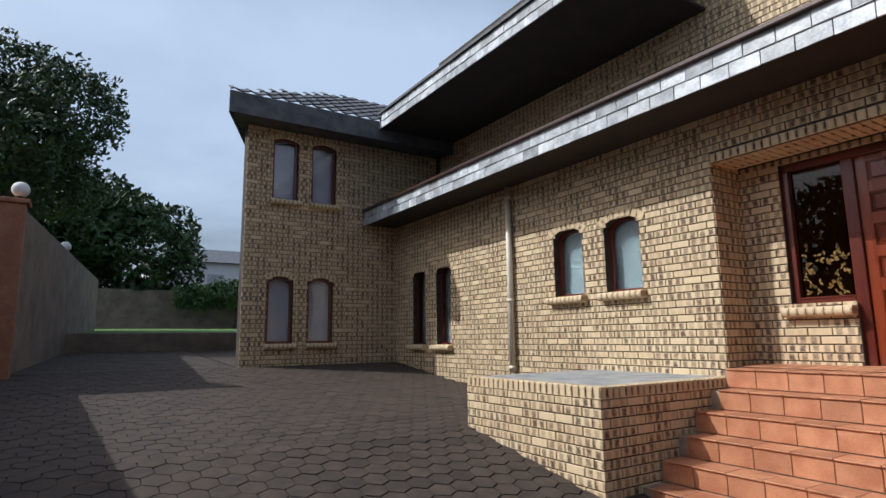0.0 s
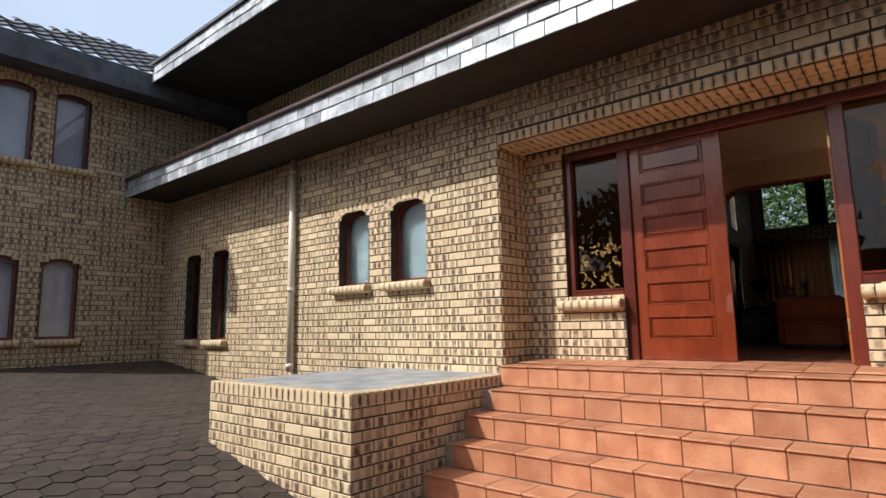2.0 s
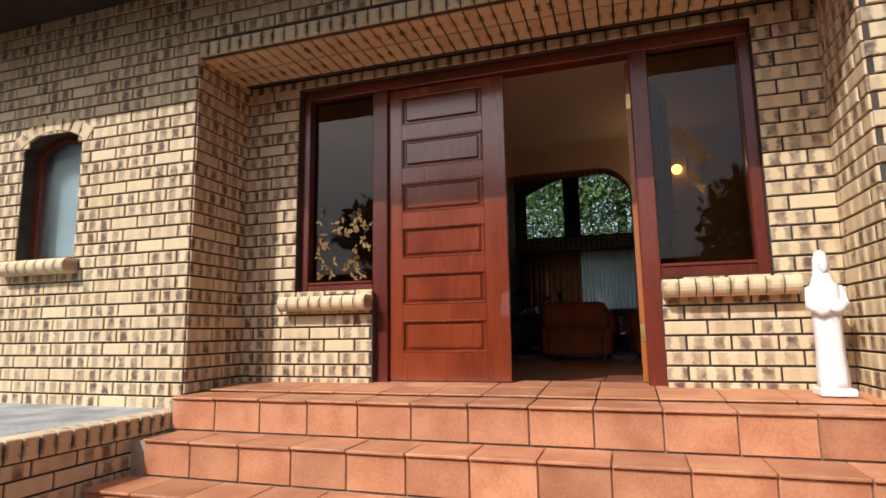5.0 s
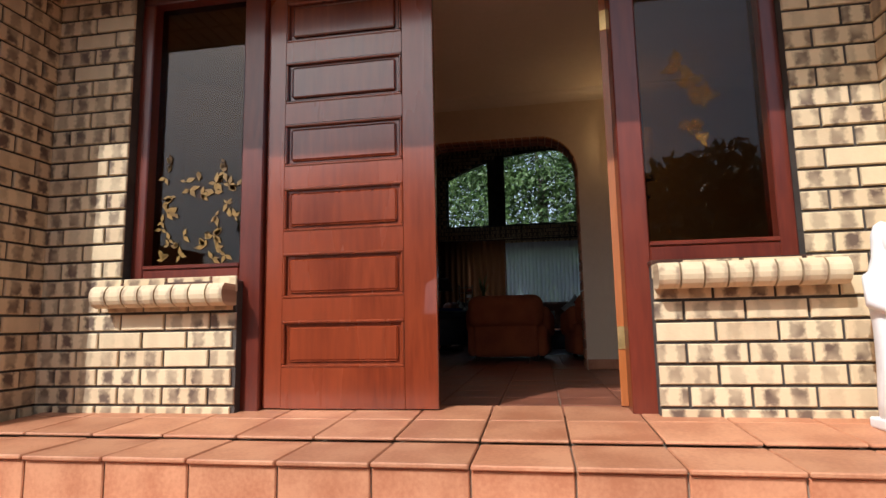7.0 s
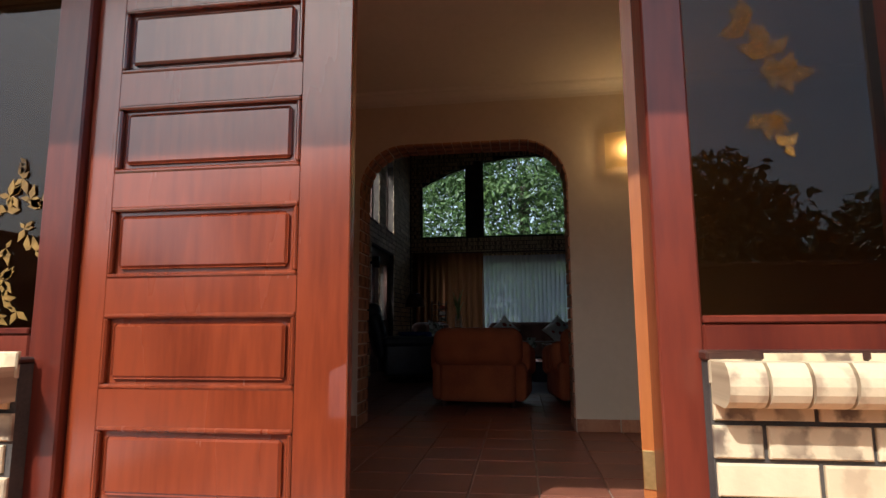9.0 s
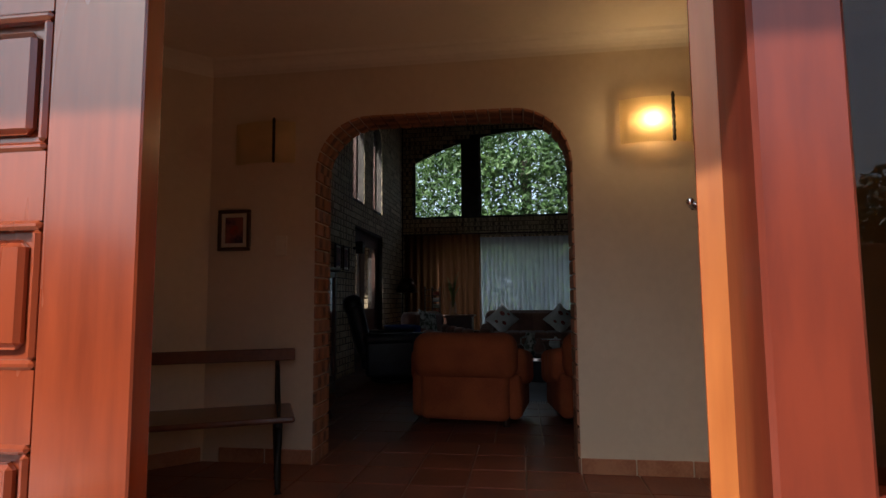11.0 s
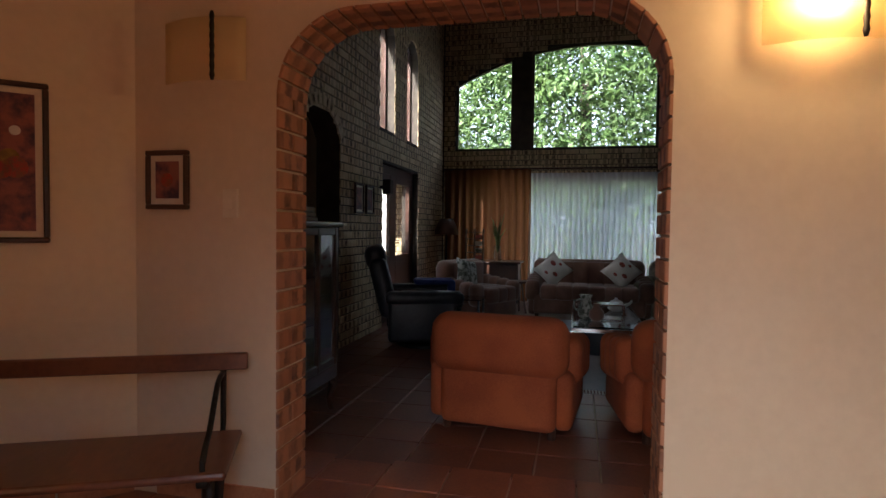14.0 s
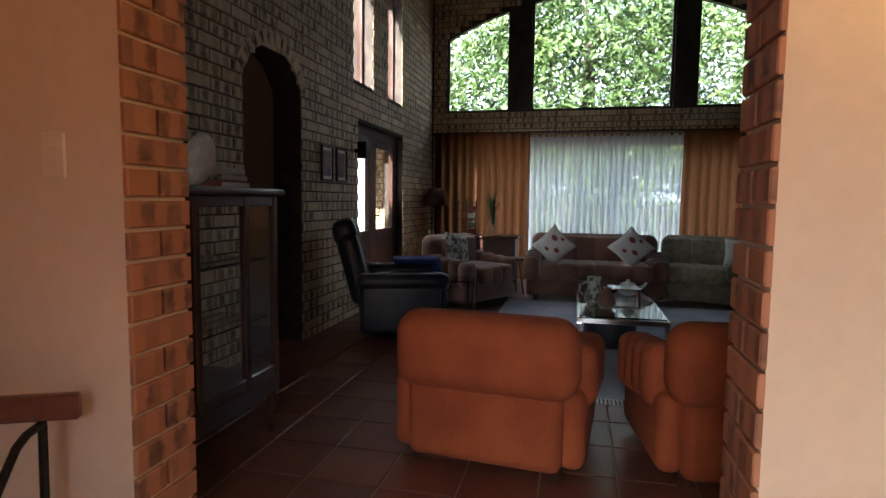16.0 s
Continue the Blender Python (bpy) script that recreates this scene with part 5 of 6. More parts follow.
# glazed display cabinet
def display_cabinet():
    root = new("display_cabinet")
    x0, x1, y0, y1 = 9.42, 10.42, 2.66, 3.20
    zb, zt = FZ + 0.30, FZ + 1.22
    box("plinth", DARKWOOD, x0, x1, y0, y1, zb - 0.09, zb, 0.01, 2, root)
    box("top_board", DARKWOOD, x0 - 0.03, x1 + 0.03, y0 - 0.03, y1, zt, zt + 0.035, 0.012, 2, root)
    box("back_board", DARKWOOD, x0, x1, y1 - 0.02, y1, zb, zt, 0, 1, root)
    for x in (x0, x0 + 0.34, x0 + 0.70, x1 - 0.04):
        box("upright", DARKWOOD, x, x + 0.04, y0, y0 + 0.035, zb, zt, 0.006, 1, root)
    for x in (x0, x1 - 0.04):
        box("upright", DARKWOOD, x, x + 0.04, y1 - 0.06, y1 - 0.021, zb, zt, 0.006, 1, root)
    for z in (zb + 0.001, zt - 0.051):
        box("door_rail", DARKWOOD, x0 + 0.04, x1 - 0.04, y0 + 0.004, y0 + 0.03, z, z + 0.05, 0.005, 1, root)
    for z in (zb + 0.30, zb + 0.60):
        g = box("glass_shelf", GLASS, x0 + 0.03, x1 - 0.03, y0 + 0.05, y1 - 0.03, z, z + 0.006, 0, 1, root)
    for a, b in ((x0 + 0.04, x0 + 0.34), (x0 + 0.38, x0 + 0.70), (x0 + 0.74, x1 - 0.04)):
        g = box("glass_door", GLASS, a, b, y0 + 0.014, y0 + 0.018, zb + 0.05, zt - 0.05, 0, 1, root)
        g.visible_shadow = False
    g = box("glass_side", GLASS, x0 + 0.015, x0 + 0.02, y0 + 0.04, y1 - 0.06, zb + 0.01, zt - 0.01, 0, 1, root)
    g.visible_shadow = False
    for x in (x0 + 0.05, x1 - 0.05):
        for y, s in ((y0 + 0.04, -1), (y1 - 0.05, 1)):
            bm = bmesh.new()
            tube(bm, [(x, y, zb - 0.08), (x, y + s * 0.03, zb - 0.13), (x, y - s * 0.005, FZ + 0.08), (x, y + s * 0.015, FZ)], [0.03, 0.032, 0.014, 0.02], 10)
            finish("leg", bm, DARKWOOD, root, True)
    return tagged(root, "dark wooden glazed display cabinet on curved legs", "display cabinet")


display_cabinet()
CT = FZ + 1.22 + 0.036
root = tagged(new("display_plate"), "pale oval plate standing on the cabinet", "plate")
bm = bmesh.new()
bmesh.ops.create_uvsphere(bm, u_segments=24, v_segments=12, radius=0.5)
o = finish("plate", bm, surface("pale_glaze", (0.5, 0.5, 0.46), (0.62, 0.62, 0.58), 0.25, 6, 60, 0.05), root, True)
o.matrix_world = pose(10.02, 2.82, CT + 0.123, 0, 14, 0) @ Matrix.Diagonal((0.05, 0.17, 0.245, 1))
for k, (w, mt) in enumerate(((0.24, PRINT), (0.22, GREYPRINT), (0.20, CUSHION))):
    b = tagged(new("book"), "small closed book lying on the cabinet", "book", "books on the cabinet")
    z = CT + 0.001 + 0.032 * k
    box("cover", mt, 10.15, 10.15 + w, 2.80, 2.97, z, z + 0.03, 0.003, 1, b)
    box("pages", PAPER, 10.155, 10.146 + w, 2.797, 2.80, z + 0.005, z + 0.025, 0, 1, b)

# side cabinet, rack, plant, lamp
root = tagged(new("side_cabinet"), "low dark wooden cabinet in front of the drape", "cabinet")
box("body", DARKWOOD, 15.72, 16.22, 1.98, 3.0, FZ + 0.06, FZ + 0.68, 0.01, 2, root)
box("top", DARKWOOD, 15.68, 16.24, 1.94, 3.04, FZ + 0.681, FZ + 0.71, 0.01, 2, root)
for y in (2.0, 2.5):
    box("door", DARKWOOD, 15.70, 15.718, y, y + 0.47, FZ + 0.10, FZ + 0.66, 0.004, 1, root)
for y in (2.02, 2.92):
    for x in (15.75, 16.18):
        box("foot", DARKWOOD, x - 0.02, x + 0.02, y - 0.0, y + 0.04, FZ, FZ + 0.059, 0.004, 1, root)
root = tagged(new("disc_rack"), "dark upright rack standing on the cabinet", "rack")
for y in (2.56, 2.70, 2.84):
    box("side", DARKWOOD, 15.85, 15.98, y, y + 0.015, FZ + 0.711, FZ + 1.22, 0.003, 1, root)
for k in range(5):
    box("shelf", DARKWOOD, 15.855, 15.975, 2.575, 2.84, FZ + 0.72 + 0.11 * k, FZ + 0.733 + 0.11 * k, 0.002, 1, root)
for k in range(4):
    box("case", (PRINT, GREYPRINT, CUSHION, PRINT)[k], 15.86, 15.95, 2.58, 2.69, FZ + 0.734 + 0.11 * k, FZ + 0.80 + 0.11 * k, 0.002, 1, root)
root = tagged(new("potted_plant"), "narrow green leaves in a glass vase on the cabinet", "plant")
bm = bmesh.new()
lathe(bm, [(0.06, 0), (0.065, 0.02), (0.055, 0.2), (0.06, 0.24)], c=(15.9, 2.33, FZ + 0.712), seg=16)
finish("vase", bm, FROST, root, True)
bm = bmesh.new()
for k in range(11):
    a = k * 2.4
    r = 0.05 + 0.015 * (k % 5)
    hh = 0.35 + 0.035 * ((k * 5) % 9)
    b0 = Vector((15.9, 2.33, FZ + 0.85))
    tube(bm, [b0, b0 + Vector((math.cos(a) * r * 0.5, math.sin(a) * r * 0.5, hh * 0.6)), b0 + Vector((math.cos(a) * r * 1.6, math.sin(a) * r * 1.6, hh))], [0.006, 0.014, 0.002], 5)
finish("leaf", bm, LEAF, root, True)
root = tagged(new("standard_lamp"), "dark shaded standard lamp in the corner", "floor lamp")
bm = bmesh.new()
tube(bm, [(16.0, 3.2, FZ), (16.0, 3.2, FZ + 0.03)], 0.14, 18)
tube(bm, [(16.0, 3.2, FZ + 0.03), (16.0, 3.2, FZ + 1.2)], 0.015, 10)
finish("stand", bm, IRON, root)
bm = bmesh.new()
lathe(bm, [(0.20, 1.12), (0.17, 1.26), (0.11, 1.38)], c=(16.0, 3.2, FZ), seg=20)
finish("shade", bm, DARKWOOD, root, True)
root = tagged(new("side_table"), "small dark round table between the seats", "side table")
bm = bmesh.new()
tube(bm, [(15.2, 1.92, FZ + 0.44), (15.2, 1.92, FZ + 0.47)], 0.16, 20)
for a in (0, 2.1, 4.2):
    tube(bm, [(15.2 + 0.05 * math.cos(a), 1.92 + 0.05 * math.sin(a), FZ + 0.44), (15.2 + 0.14 * math.cos(a), 1.92 + 0.14 * math.sin(a), FZ)], 0.013, 6)
finish("table", bm, DARKWOOD, root)
root = tagged(new("chrome_table"), "small chrome framed side table by the recliner", "side table")
for x, y in ((13.25, 2.18), (13.25, 2.5), (13.6, 2.18), (13.6, 2.5)):
    box("leg", CHROME, x - 0.012, x + 0.012, y - 0.012, y + 0.012, FZ + 0.0, FZ + 0.40, 0.003, 1, root)
box("glass_top", GLASS, 13.22, 13.63, 2.15, 2.53, FZ + 0.401, FZ + 0.411, 0, 1, root)

# things on the side wall
for u in (12.58, 12.90):
    picture("small_picture", Matrix.Translation((u, LY - 0.014, 2.93)), 0.24, 0.32, 0.02, "small light framed picture on the brick wall")
root = tagged(new("wall_sconce"), "small black wall lamp on the brick wall", "wall lamp")
box("body", IRON, 13.22, 13.34, LY - 0.16, LY - 0.06, 3.02, 3.19, 0.01, 2, root)
box("bracket", IRON, 13.26, 13.30, LY - 0.06, LY - 0.012, 3.08, 3.12, 0.004, 1, root)

# ---- outdoors beyond ----
def scaled(blobs, k):
    return [tuple(q * k for q in b) for b in blobs]


CROWN_A = [(0, 0, 4.2, 3.2, 3.4, 2.6), (-0.8, 2.2, 3.4, 2.2, 2.2, 2.0), (0.4, -2.6, 4.0, 2.4, 2.4, 2.2), (-0.6, 0.2, 6.0, 2.2, 2.6, 1.8), (1.2, 2.8, 5.0, 2.0, 2.2, 1.6), (-1.2, 1.0, 2.0, 1.8, 2.4, 1.6), (-1.0, -2.0, 2.0, 1.6, 2.2, 1.6)]
CROWN_B = [(0, 0, 6.5, 2.2, 3.2, 2.0), (1.6, -1.2, 7.6, 1.7, 2.2, 1.5), (1.4, 1.5, 5.6, 1.6, 2.2, 1.2), (-2.2, -1.0, 7.0, 2.4, 2.6, 2.0), (0.6, -2.0, 6.0, 1.6, 2.0, 1.3), (0, 0, 8.8, 1.8, 2.0, 1.2), (-3.0, 0, 8.6, 2.0, 2.0, 1.4)]
CROWN_C = [(0, 0, 4.6, 4.0, 3.0, 2.8), (4.2, 0, 4.2, 3.2, 3.0, 2.6), (-4, -1, 4.4, 3.6, 3.0, 2.8), (2, 0, 6.0, 3.0, 2.6, 1.8), (7.0, 1, 3.0, 2.4, 2.4, 2.0), (-7.5, -1, 4.6, 3.2, 3.0, 3.0), (-2, -2, 2.2, 4.5, 2.2, 1.8)]
tree(26.0, 0.8, 0.6, 10, scaled(CROWN_A[:4] + CROWN_A[5:], 1.3), 54000, 0.10, LEAF, 4, "dense broadleaved tree outside the living room window")
tree(25.0, 8.5, 0.6, 8, scaled(CROWN_A, 1.0), 20000, 0.115, LEAF, 6, "broadleaved tree beside the garden")
tree(-2.3, 21.0, 1.7, 10, scaled(CROWN_B, 0.92), 30000, 0.10, LEAFDARK, 7, "large dark tree over the boundary wall")
tree(-2.6, 37, 2.2, 12, scaled(CROWN_C[:4] + CROWN_C[5:], 1.15), 30000, 0.24, LEAFDARK, 11, "rounded dark tree at the end of the garden")
# trees across the drive, which the door glass mirrors; they also cut sky fill
tree(-15, -5, 0.2, 9, scaled(CROWN_C, 1.0), 16000, 0.24, LEAFDARK, 13, "dark tree across the drive")
tree(-16, 8, 0.6, 9, scaled(CROWN_A, 1.2), 14000, 0.24, LEAFDARK, 15, "dark tree across the drive")
# two unseen trees, put here to block horizon sky and darken shaded faces
tree(0, -14, 0.2, 9, scaled(CROWN_C, 1.1), 16000, 0.24, LEAFDARK, 19, "unseen dark tree at the head of the drive, added to block sky light")
tree(-10, -13, 0.2, 9, scaled(CROWN_C, 1.0), 14000, 0.24, LEAFDARK, 23, "unseen dark tree at the head of the drive, added to block sky light")
tree(7.2, 32.8, 2.6, 3, [(0, 0, 1.7, 2.2, 0.7, 0.8), (2.4, 0.2, 1.5, 1.6, 0.7, 0.7), (-2.0, 0.1, 1.5, 1.2, 0.6, 0.7)], 5000, 0.12, LEAF, 17, "flowering shrub along the far wall")
tagged(box("wall_garden", GREYWALL, -4, 18, 34.0, 34.3, 1.8, 4.5, 0.02), "dark garden wall behind the lawn", "wall", kind="structure")
house = tagged(new("house"), "white neighbouring house beyond the garden wall", "house")
box("wall", WHITEWALL, 4.0, 15, 46, 54, 2.0, 7.7, 0, 1, house)
for k in range(3):
    box("window", SLATE, 5.0 + 3 * k, 6.2 + 3 * k, 45.95, 46.0, 5.6, 6.8, 0, 1, house)
bm = bmesh.new()
vs = [bm.verts.new(q) for q in ((3.6, 45.6, 7.7), (15.4, 45.6, 7.7), (15.4, 54.4, 7.7), (3.6, 54.4, 7.7), (8.5, 50, 9.3), (12, 50, 9.3))]
for q in ((0, 1, 5, 4), (1, 2, 5), (2, 3, 4, 5), (3, 0, 4), (3, 2, 1, 0)):
    bm.faces.new([vs[i] for i in q])
finish("roof", bm, ROOFTILE, house)

# boundary walls beside the drive with round lamps
root = tagged(new("wall_boundary"), "red brick and grey boundary walls, with an unseen length added to shade the drive", "wall", kind="structure")
box("wall_part", REDWALL, -6.0, -0.90, 10.8, 11.1, 0.8, 3.9, 0.01, 1, root)
box("coping", REDWALL, -6.05, -0.85, 10.76, 11.14, 3.9, 3.98, 0.02, 2, root)
box("wall_part", GREYWALL, -0.15, 0.15, 0, 12.0, 0.8, 3.9, 0.01, 1, root, m=pose(-1.1, 11.12, 0, 0, 0, -6.5))
# unseen length of wall, added to cast the shadow over the drive's left side
box("wall_part", REDWALL, -2.35, -2.10, -6.0, 10.79, 0.0, 3.1, 0.01, 1, root)
box("coping", REDWALL, -2.40, -2.05, -6.0, 10.75, 3.1, 3.18, 0.02, 2, root)
for x, y, z in ((-1.0, 10.95, 3.98), (-0.48, 16.5, 3.9)):
    lamp = tagged(new("globe_lamp"), "round white glass lamp on the boundary wall", "lamp", "globe lamps")
    bm = bmesh.new()
    bmesh.ops.create_uvsphere(bm, u_segments=18, v_segments=12, radius=0.125)
    o = finish("globe", bm, WHITEWALL, lamp, True)
    o.location = (x, y, z + 0.17)
    bm = bmesh.new()
    tube(bm, [(x, y, z), (x, y, z + 0.07)], 0.05, 12)
    finish("collar", bm, IRON, lamp)

# ---- pieces: bricks, tiles, pavers ----
holes_front = [W1, W2, S1, S2, [(RY0, -1), (RY1, -1), (RY1, RZ + 0.10), (RY0, RZ + 0.10)]]
fplace = lambda u, z: Vector((XF + PROUD, u, z))
it = course_items(fplace, OUT, -4.0, 11.19, 0.0, 4.23, holes_front, ALY, 0.01)
for hole in (W1, W2, S1, S2):
    top = hole[2:]
    it2 = arch_items(fplace, OUT, ALY, arch_hole(hole[0][0] - 0.05, hole[1][0] + 0.05, 0, top[len(top) // 2][1], 0.12, 8)[2:])
    it += it2
n = 45
lint = steps_along(RY0, RY1, n)
for a, b in zip(lint, lint[1:]):
    m = Matrix.Translation(fplace((a + b) / 2, RZ + 0.05)) @ Matrix((Vector(ALY), Vector(OUT), Vector((0, 0, 1)))).transposed().to_4x4()
    it.append((m, (b - a) - 0.010, 0.10, PROUD + 0.004))
lay_bricks(wall_front, it, lambda p: (3.6 < p.y < 4.6 and 1.3 < p.z < 3.4) or (3.6 > p.y > 2.2 and p.z > 3.6) or (-0.8 < p.y < -0.2 and 1.3 < p.z < 3.4))
# reveals of the recess
it = course_items(lambda u, z: Vector((u, RY1, z)), (0, -1, 0), XF + PROUD + 0.002, XB0 + PROUD, FZ, RZ, (), (1, 0, 0), 0.01)
it += course_items(lambda u, z: Vector((u, RY0, z)), (0, 1, 0), XF + PROUD + 0.002, XB0 + PROUD, FZ, RZ, (), (1, 0, 0), 0.01)
for a, b in zip(lint, lint[1:]):
    for x0 in (XF + 0.14, XF + 0.37):
        m = Matrix.Translation(((x0 + 0.01), (a + b) / 2, RZ + 0.001)) @ Matrix((Vector(ALY), Vector((0, 0, -1)), Vector((1, 0, 0)))).transposed().to_4x4()
        it.append((m, (b - a) - 0.010, 0.215, PROUD))
lay_bricks(recess_ob, it, lambda p: p.y > 3.5 and p.z < 3.6)
bplace = lambda u, z: Vector((XB0 + PROUD, u, z))
it = course_items(bplace, OUT, RY0 + 0.012, RY1 - 0.012, FZ, RZ, [FRAMEHOLE, [(RY0 - 1, FT), (RY1 + 1, FT), (RY1 + 1, 5), (RY0 - 1, 5)]], ALY, 0.01)
n = 40
lint2 = steps_along(RY0 + 0.02, RY1 - 0.02, n)
for a, b in zip(lint2, lint2[1:]):
    m = Matrix.Translation(bplace((a + b) / 2, FT + 0.03)) @ Matrix((Vector(ALY), Vector(OUT), Vector((0, 0, 1)))).transposed().to_4x4()
    it.append((m, (b - a) - 0.010, 0.062, PROUD))
lay_bricks(wall_entry, it, lambda p: True)
bull_sill(2.56, 3.24, 2.02, XB0 - 0.03, ALY, OUT)
bull_sill(0.0, 0.70, 2.04, XB0 - 0.03, ALY, OUT)
# upper wall and wing
it = course_items(lambda u, z: Vector((7.0 + PROUD, u, z)), OUT, -4.0, 11.19, 4.9, 8.2, (), ALY, 0.01)
lay_bricks(wall_upper, it)
it = course_items(lambda u, z: Vector((u, WY + PROUD, z)), (0, -1, 0), WX0, 6.9, 0.9, 6.05, wing_holes, (1, 0, 0), 0.01)
for hole in wing_holes:
    top = hole[2:]
    it += arch_items(lambda u, z: Vector((u, WY + PROUD, z)), (0, -1, 0), (1, 0, 0), arch_hole(hole[0][0] - 0.04, hole[1][0] + 0.04, 0, top[len(top) // 2][1], 0.09, 8)[2:])
lay_bricks(wall_wing, it)
# planter faces and its edge course
it = course_items(lambda u, z: Vector((PX0 + PROUD, u, z)), OUT, PY0, PY1, 0.2, PZ - 0.115, (), ALY, 0.01)
it += course_items(lambda u, z: Vector((u, PY0 + PROUD, z)), (0, -1, 0), PX0, PX1 - 0.02, 0.1, PZ - 0.115, (), (1, 0, 0), 0.01)
a0 = steps_along(PY0 - 0.0, PY1, 24)
for a, b in zip(a0, a0[1:]):
    m = Matrix.Translation((PX0 + PROUD, (a + b) / 2, PZ - 0.055)) @ Matrix((Vector(ALY), Vector(OUT), Vector((0, 0, 1)))).transposed().to_4x4()
    it.append((m, b - a - 0.011, 0.105, PROUD + 0.004))
    m = Matrix.Translation((PX0 + 0.065, (a + b) / 2, PZ - 0.012)) @ Matrix((Vector(ALY), Vector((0, 0, 1)), Vector((-1, 0, 0)))).transposed().to_4x4()
    it.append((m, b - a - 0.011, 0.11, PROUD))
a0 = steps_along(PX0, PX1 - 0.02, 24)
for a, b in zip(a0, a0[1:]):
    m = Matrix.Translation(((a + b) / 2, PY0 + PROUD, PZ - 0.055)) @ Matrix((Vector((1, 0, 0)), Vector((0, -1, 0)), Vector((0, 0, 1)))).transposed().to_4x4()
    it.append((m, b - a - 0.011, 0.105, PROUD + 0.004))
    m = Matrix.Translation(((a + b) / 2, PY0 + 0.065, PZ - 0.012)) @ Matrix((Vector((1, 0, 0)), Vector((0, 0, 1)), Vector((0, 1, 0)))).transposed().to_4x4()
    it.append((m, b - a - 0.011, 0.11, PROUD))
lay_bricks(planter, it, lambda p: True)
# archway lining
jam = []
z = FZ + 0.005
row = 0
while z + BH < 3.505 - 0.30:
    for y, o in ((0.775, (0, 1, 0)), (2.345, (0, -1, 0))):
        spans = ((XA - 0.004, XA2 + 0.004),) if row % 2 else ((XA - 0.004, XA + 0.112), (XA + 0.124, XA2 + 0.004))
        for a, b in spans:
            m = Matrix.Translation(((a + b) / 2, y, z + BH / 2)) @ Matrix((Vector((1, 0, 0)), Vector(o), Vector((0, 0, 1)))).transposed().to_4x4()
            jam.append((m, b - a, BH, 0.015))
    z += BH + JT
    row += 1
pts = [p for p in AR[2:]]
fine = []
for (a, b), (c, d) in zip(pts, pts[1:]):
    k = max(1, round(math.hypot(c - a, d - b) / 0.075))
    fine += [(a + (c - a) * i / k, b + (d - b) * i / k) for i in range(k)]
fine.append(pts[-1])
mid = Vector((0, 1.56, 2.6))
for (a, b), (c, d) in zip(fine, fine[1:]):
    t = Vector((0, c - a, d - b))
    ln = t.length
    t.normalize()
    inn = Vector((0, t.z, -t.y))
    ctr = Vector(((XA + XA2) / 2, (a + c) / 2, (b + d) / 2))
    if inn.dot(mid - ctr) < 0:
        inn = -inn
    m = Matrix.Translation(ctr - inn * 0.015) @ Matrix((Vector((1, 0, 0)), inn, Vector((1, 0, 0)).cross(inn))).transposed().to_4x4()
    jam.append((m, XA2 - XA + 0.008, ln - 0.008, 0.015))
lay_bricks(wall_arch, jam, lambda p: True, brick_mat("arch_brick", (0.42, 0.19, 0.10), (0.50, 0.25, 0.14), (0.12, 0.06, 0.04)))
# living room walls
it = course_items(lambda u, z: Vector((u, LY + PROUD, z)), (0, -1, 0), 9.31, LX, FZ, 6.6, [NICHE, PDOOR, UW1, UW2], (1, 0, 0), 0.01)
it += arch_items(lambda u, z: Vector((u, LY + PROUD, z)), (0, -1, 0), (1, 0, 0), NICHE[2:])
for w in (UW1, UW2):
    it += arch_items(lambda u, z: Vector((u, LY + PROUD, z)), (0, -1, 0), (1, 0, 0), w[2:])
lay_bricks(wall_living_left, it, lambda p: 12.3 < p.x < 13.4 and 2.0 < p.z < 3.8)
it = course_items(lambda u, z: Vector((LX + PROUD, u, z)), OUT, -3.0, LY - 0.02, FZ, 6.6, [ARCHW, LOWW], ALY, 0.01)
lay_bricks(wall_living_back, it)
it = course_items(lambda u, z: Vector((15.6, u, z)), OUT, 3.71, 4.09, 1.2, 3.54, (), ALY, 0.01)
lay_bricks(court, it)

# step tiles
TW = 0.31


def tile_mesh(w, d, h, key, mat=TERRACOTTA):
    if key not in PIECE:
        bm = bmesh.new()
        add_box(bm, 0, d, 0.003, w - 0.003, -h, 0, 0.004, 1)
        o = finish("tile", bm, mat)
        PIECE[key] = o.data
        bpy.data.objects.remove(o)
    return PIECE[key]


rg = random.Random(8)
for i, (x, z) in enumerate(NOSE):
    zn = NOSE[i + 1][1] if i < 5 else 0.2
    dp = (NOSE[i - 1][0] - x + 0.01) if i else 0.305
    ny = int((SY1 - SY0) / TW)
    for k in range(ny + 1):
        y = SY1 - (k + 1) * TW - (0.08 if i % 2 else 0.0)
        w = TW
        o = new("tread_tile", tile_mesh(TW, dp - 0.006, 0.016, ("t", round(dp, 3))))
        o.parent = stair
        o.location = (x - 0.008, y, z + rg.uniform(-0.0015, 0.0015))
        rh = z - 0.018 - zn
        o = new("riser_tile", tile_mesh(TW, 0.012, rh - 0.004, ("r", round(rh, 3))))
        o.parent = stair
        o.location = (x + 0.008, y, z - 0.018)
# platform and hall floor tiles in square courses
plat = tagged(new("platform_tiles"), "terracotta tiles of the entrance platform and hall", "floor tiles", kind="structure")
x = NOSE[0][0] + 0.305
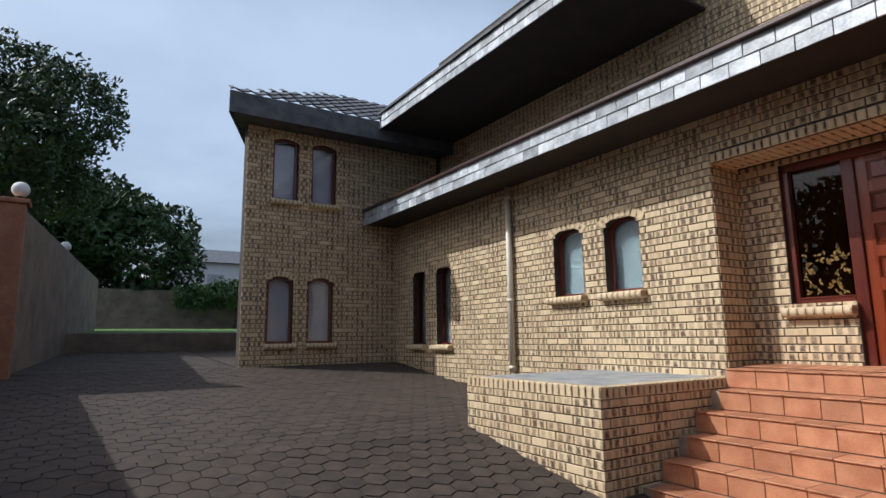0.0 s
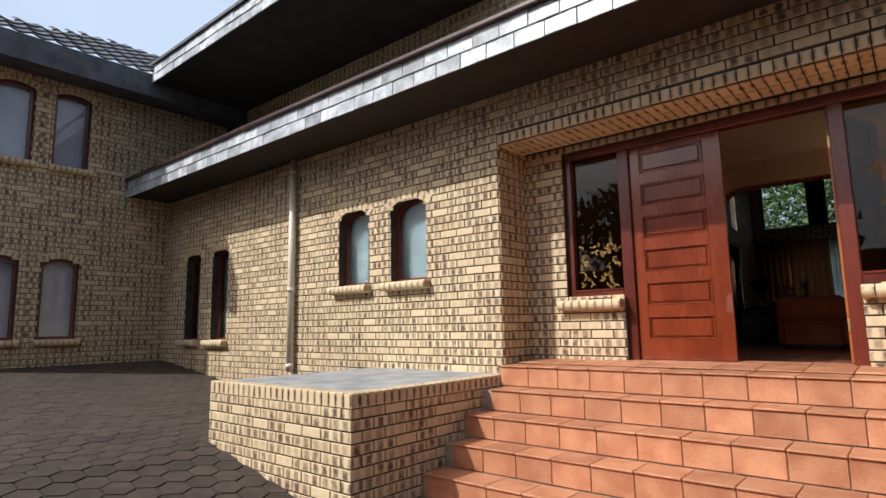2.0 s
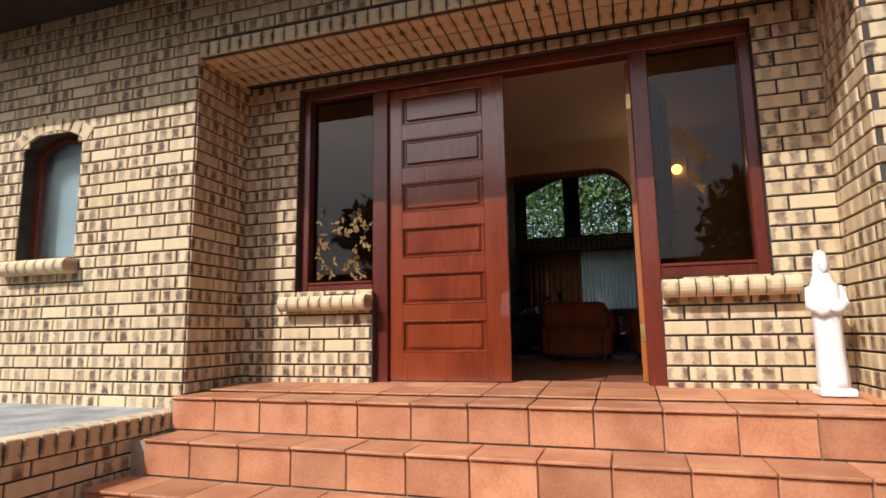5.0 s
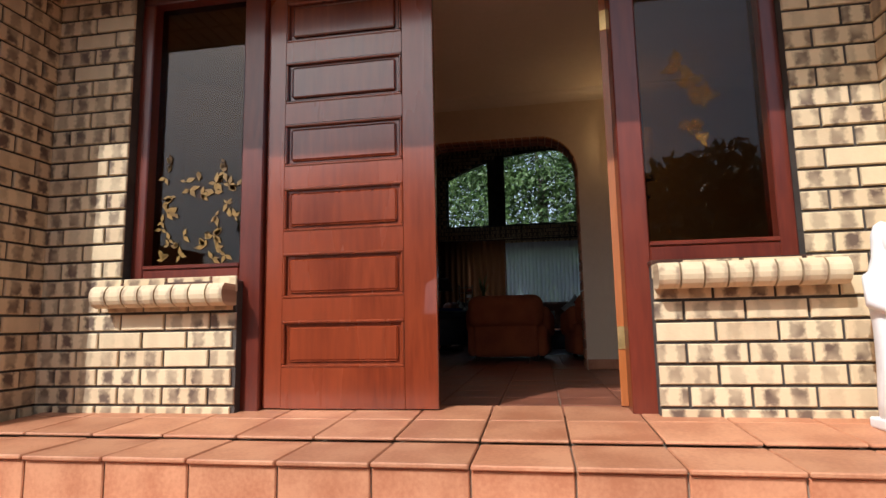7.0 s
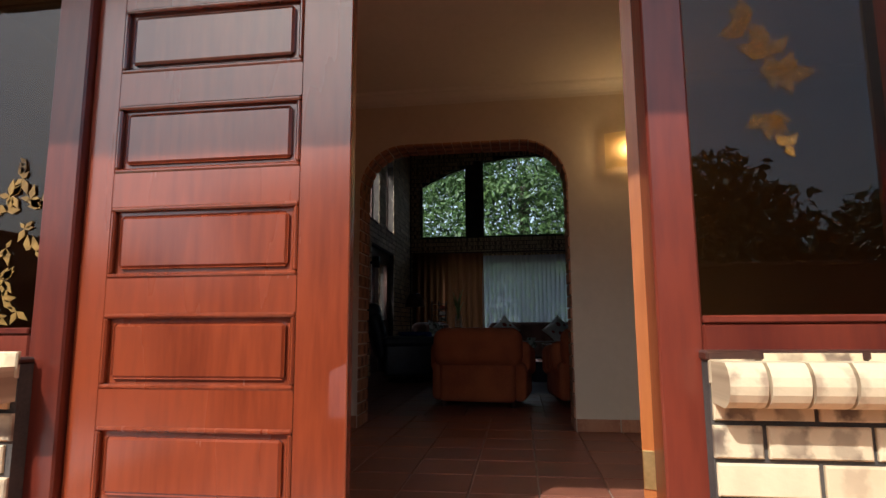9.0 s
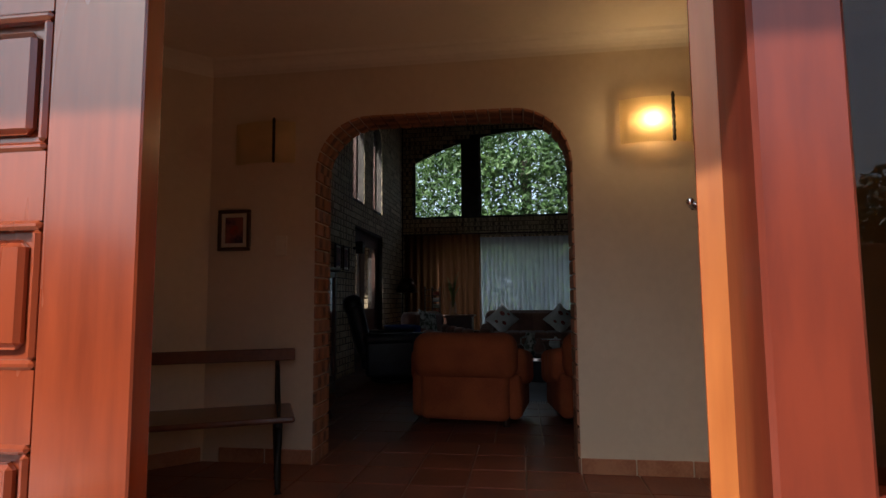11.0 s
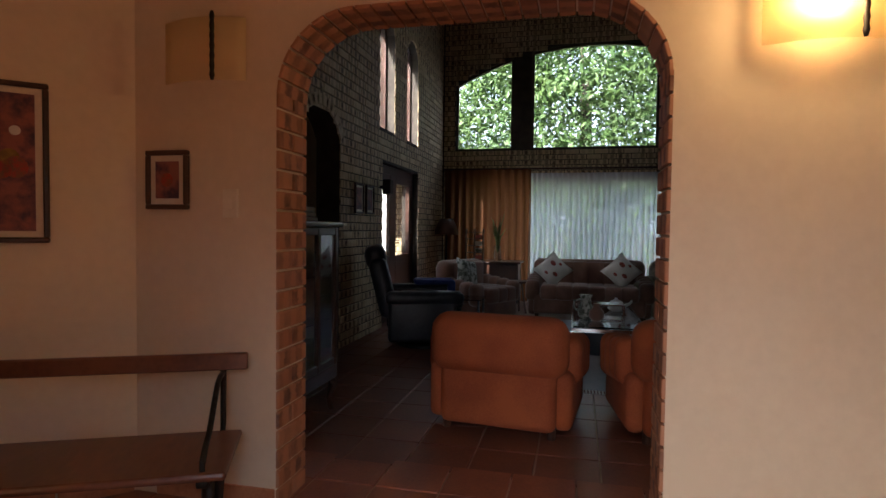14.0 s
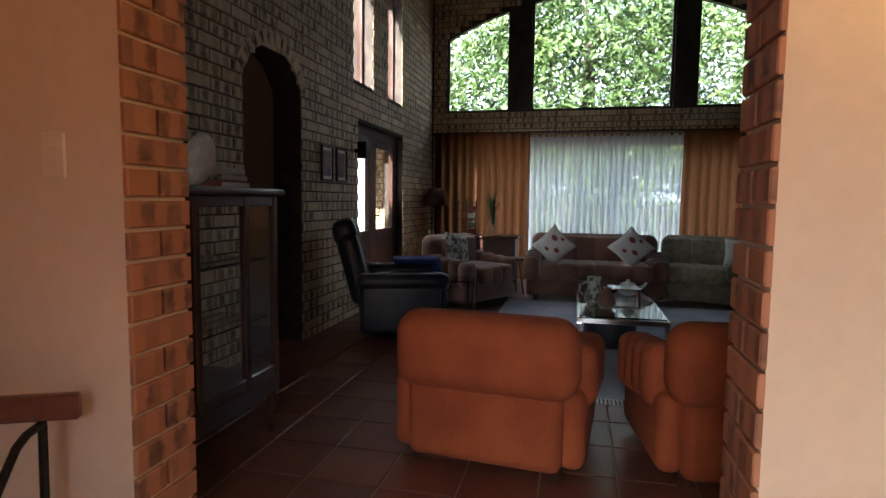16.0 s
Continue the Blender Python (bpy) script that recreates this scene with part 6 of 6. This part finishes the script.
while x < 9.6:
    y = SY1 - TW
    y_end = -0.6 if x < 6.4 else -1.2
    while y > y_end:
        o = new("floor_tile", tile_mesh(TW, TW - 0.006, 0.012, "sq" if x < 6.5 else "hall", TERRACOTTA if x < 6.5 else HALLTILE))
        o.parent = plat
        o.location = (x, y, FZ + rg.uniform(-0.001, 0.001) + (0.045 * (x - 5.66) if x < 6.5 else 0))
        if x < 6.5:
            o.rotation_euler = (0, -0.045, 0)
        y -= TW
    x += TW
# living room floor tiles, larger
bm = bmesh.new()
lt = 0.33
x = 9.62
while x < 16.4:
    y = -3.0
    while y < 3.35:
        add_box(bm, x + 0.004, x + lt - 0.004, y + 0.004, y + lt - 0.004, FZ - 0.012, FZ, 0.003, 1)
        y += lt
    x += lt
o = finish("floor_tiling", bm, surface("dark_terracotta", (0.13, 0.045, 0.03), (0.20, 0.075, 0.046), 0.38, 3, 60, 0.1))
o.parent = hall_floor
tagged(o, kind="stuff")

# hexagonal pavers over the drive
HS = 0.125
me_hex = []
for k in range(5):
    bm = bmesh.new()
    top = [bm.verts.new(((HS - 0.007) * math.cos(math.pi / 3 * i + 0.52) * rg.uniform(0.96, 1.02), (HS - 0.007) * math.sin(math.pi / 3 * i + 0.52) * rg.uniform(0.96, 1.02), 0)) for i in range(6)]
    low = [bm.verts.new((q.co.x * 1.04, q.co.y * 1.04, -0.03)) for q in top]
    bm.faces.new(top)
    for i in range(6):
        bm.faces.new((low[i], low[(i + 1) % 6], top[(i + 1) % 6], top[i]))
    o = finish("paver", bm, PAVER)
    me_hex.append(o.data)
    bpy.data.objects.remove(o)
paving = tagged(new("paving"), "worn grey-brown hexagonal concrete pavers on the drive", "paving", kind="structure")
rest_v, rest_f, count = [], [], 0
dx, dy = HS * math.sqrt(3), HS * 1.5
j = 0
y = -1.0
while y < 17:
    x = -5.0 + (dx / 2 if j % 2 else 0)
    while x < (5.78 if y > PY1 else (PX0 if y > PY0 else 4.25)):
        if not (y > WY - 0.1 and x > WX0 - 0.1):
            z = ground_z(x, y) + rg.uniform(-0.002, 0.002)
            slope = (ground_z(x, y + 0.1) - ground_z(x, y - 0.1)) / 0.2
            if count < 280 and 1.6 < x < 3.75 and 3.4 < y < 6.6:
                o = new("paver", me_hex[rg.randrange(5)])
                o.parent = paving
                o.location = (x, y, z)
                o.rotation_euler = (math.atan(slope), 0, 0)
                count += 1
            else:
                off = len(rest_v)
                tilt = (rg.uniform(-0.003, 0.003), rg.uniform(-0.003, 0.003))
                for sc, zz in ((1.0, 0.0), (1.04, -0.03)):
                    for i in range(6):
                        a = math.pi / 3 * i + 0.52
                        px, py = (HS - 0.007) * math.cos(a) * sc, (HS - 0.007) * math.sin(a) * sc
                        rest_v.append((x + px, y + py, z + zz + px * tilt[0] * 4 + py * (tilt[1] * 4 + slope)))
                rest_f.append([off + i for i in range(6)])
                rest_f += [[off + 6 + i, off + 6 + (i + 1) % 6, off + (i + 1) % 6, off + i] for i in range(6)]
        x += dx
    y += dy
    j += 1
me = bpy.data.meshes.new("pavers")
me.from_pydata(rest_v, [], rest_f)
me.materials.append(PAVER)
o = new("pavers", me)
o.parent = paving
tagged(o, kind="stuff")
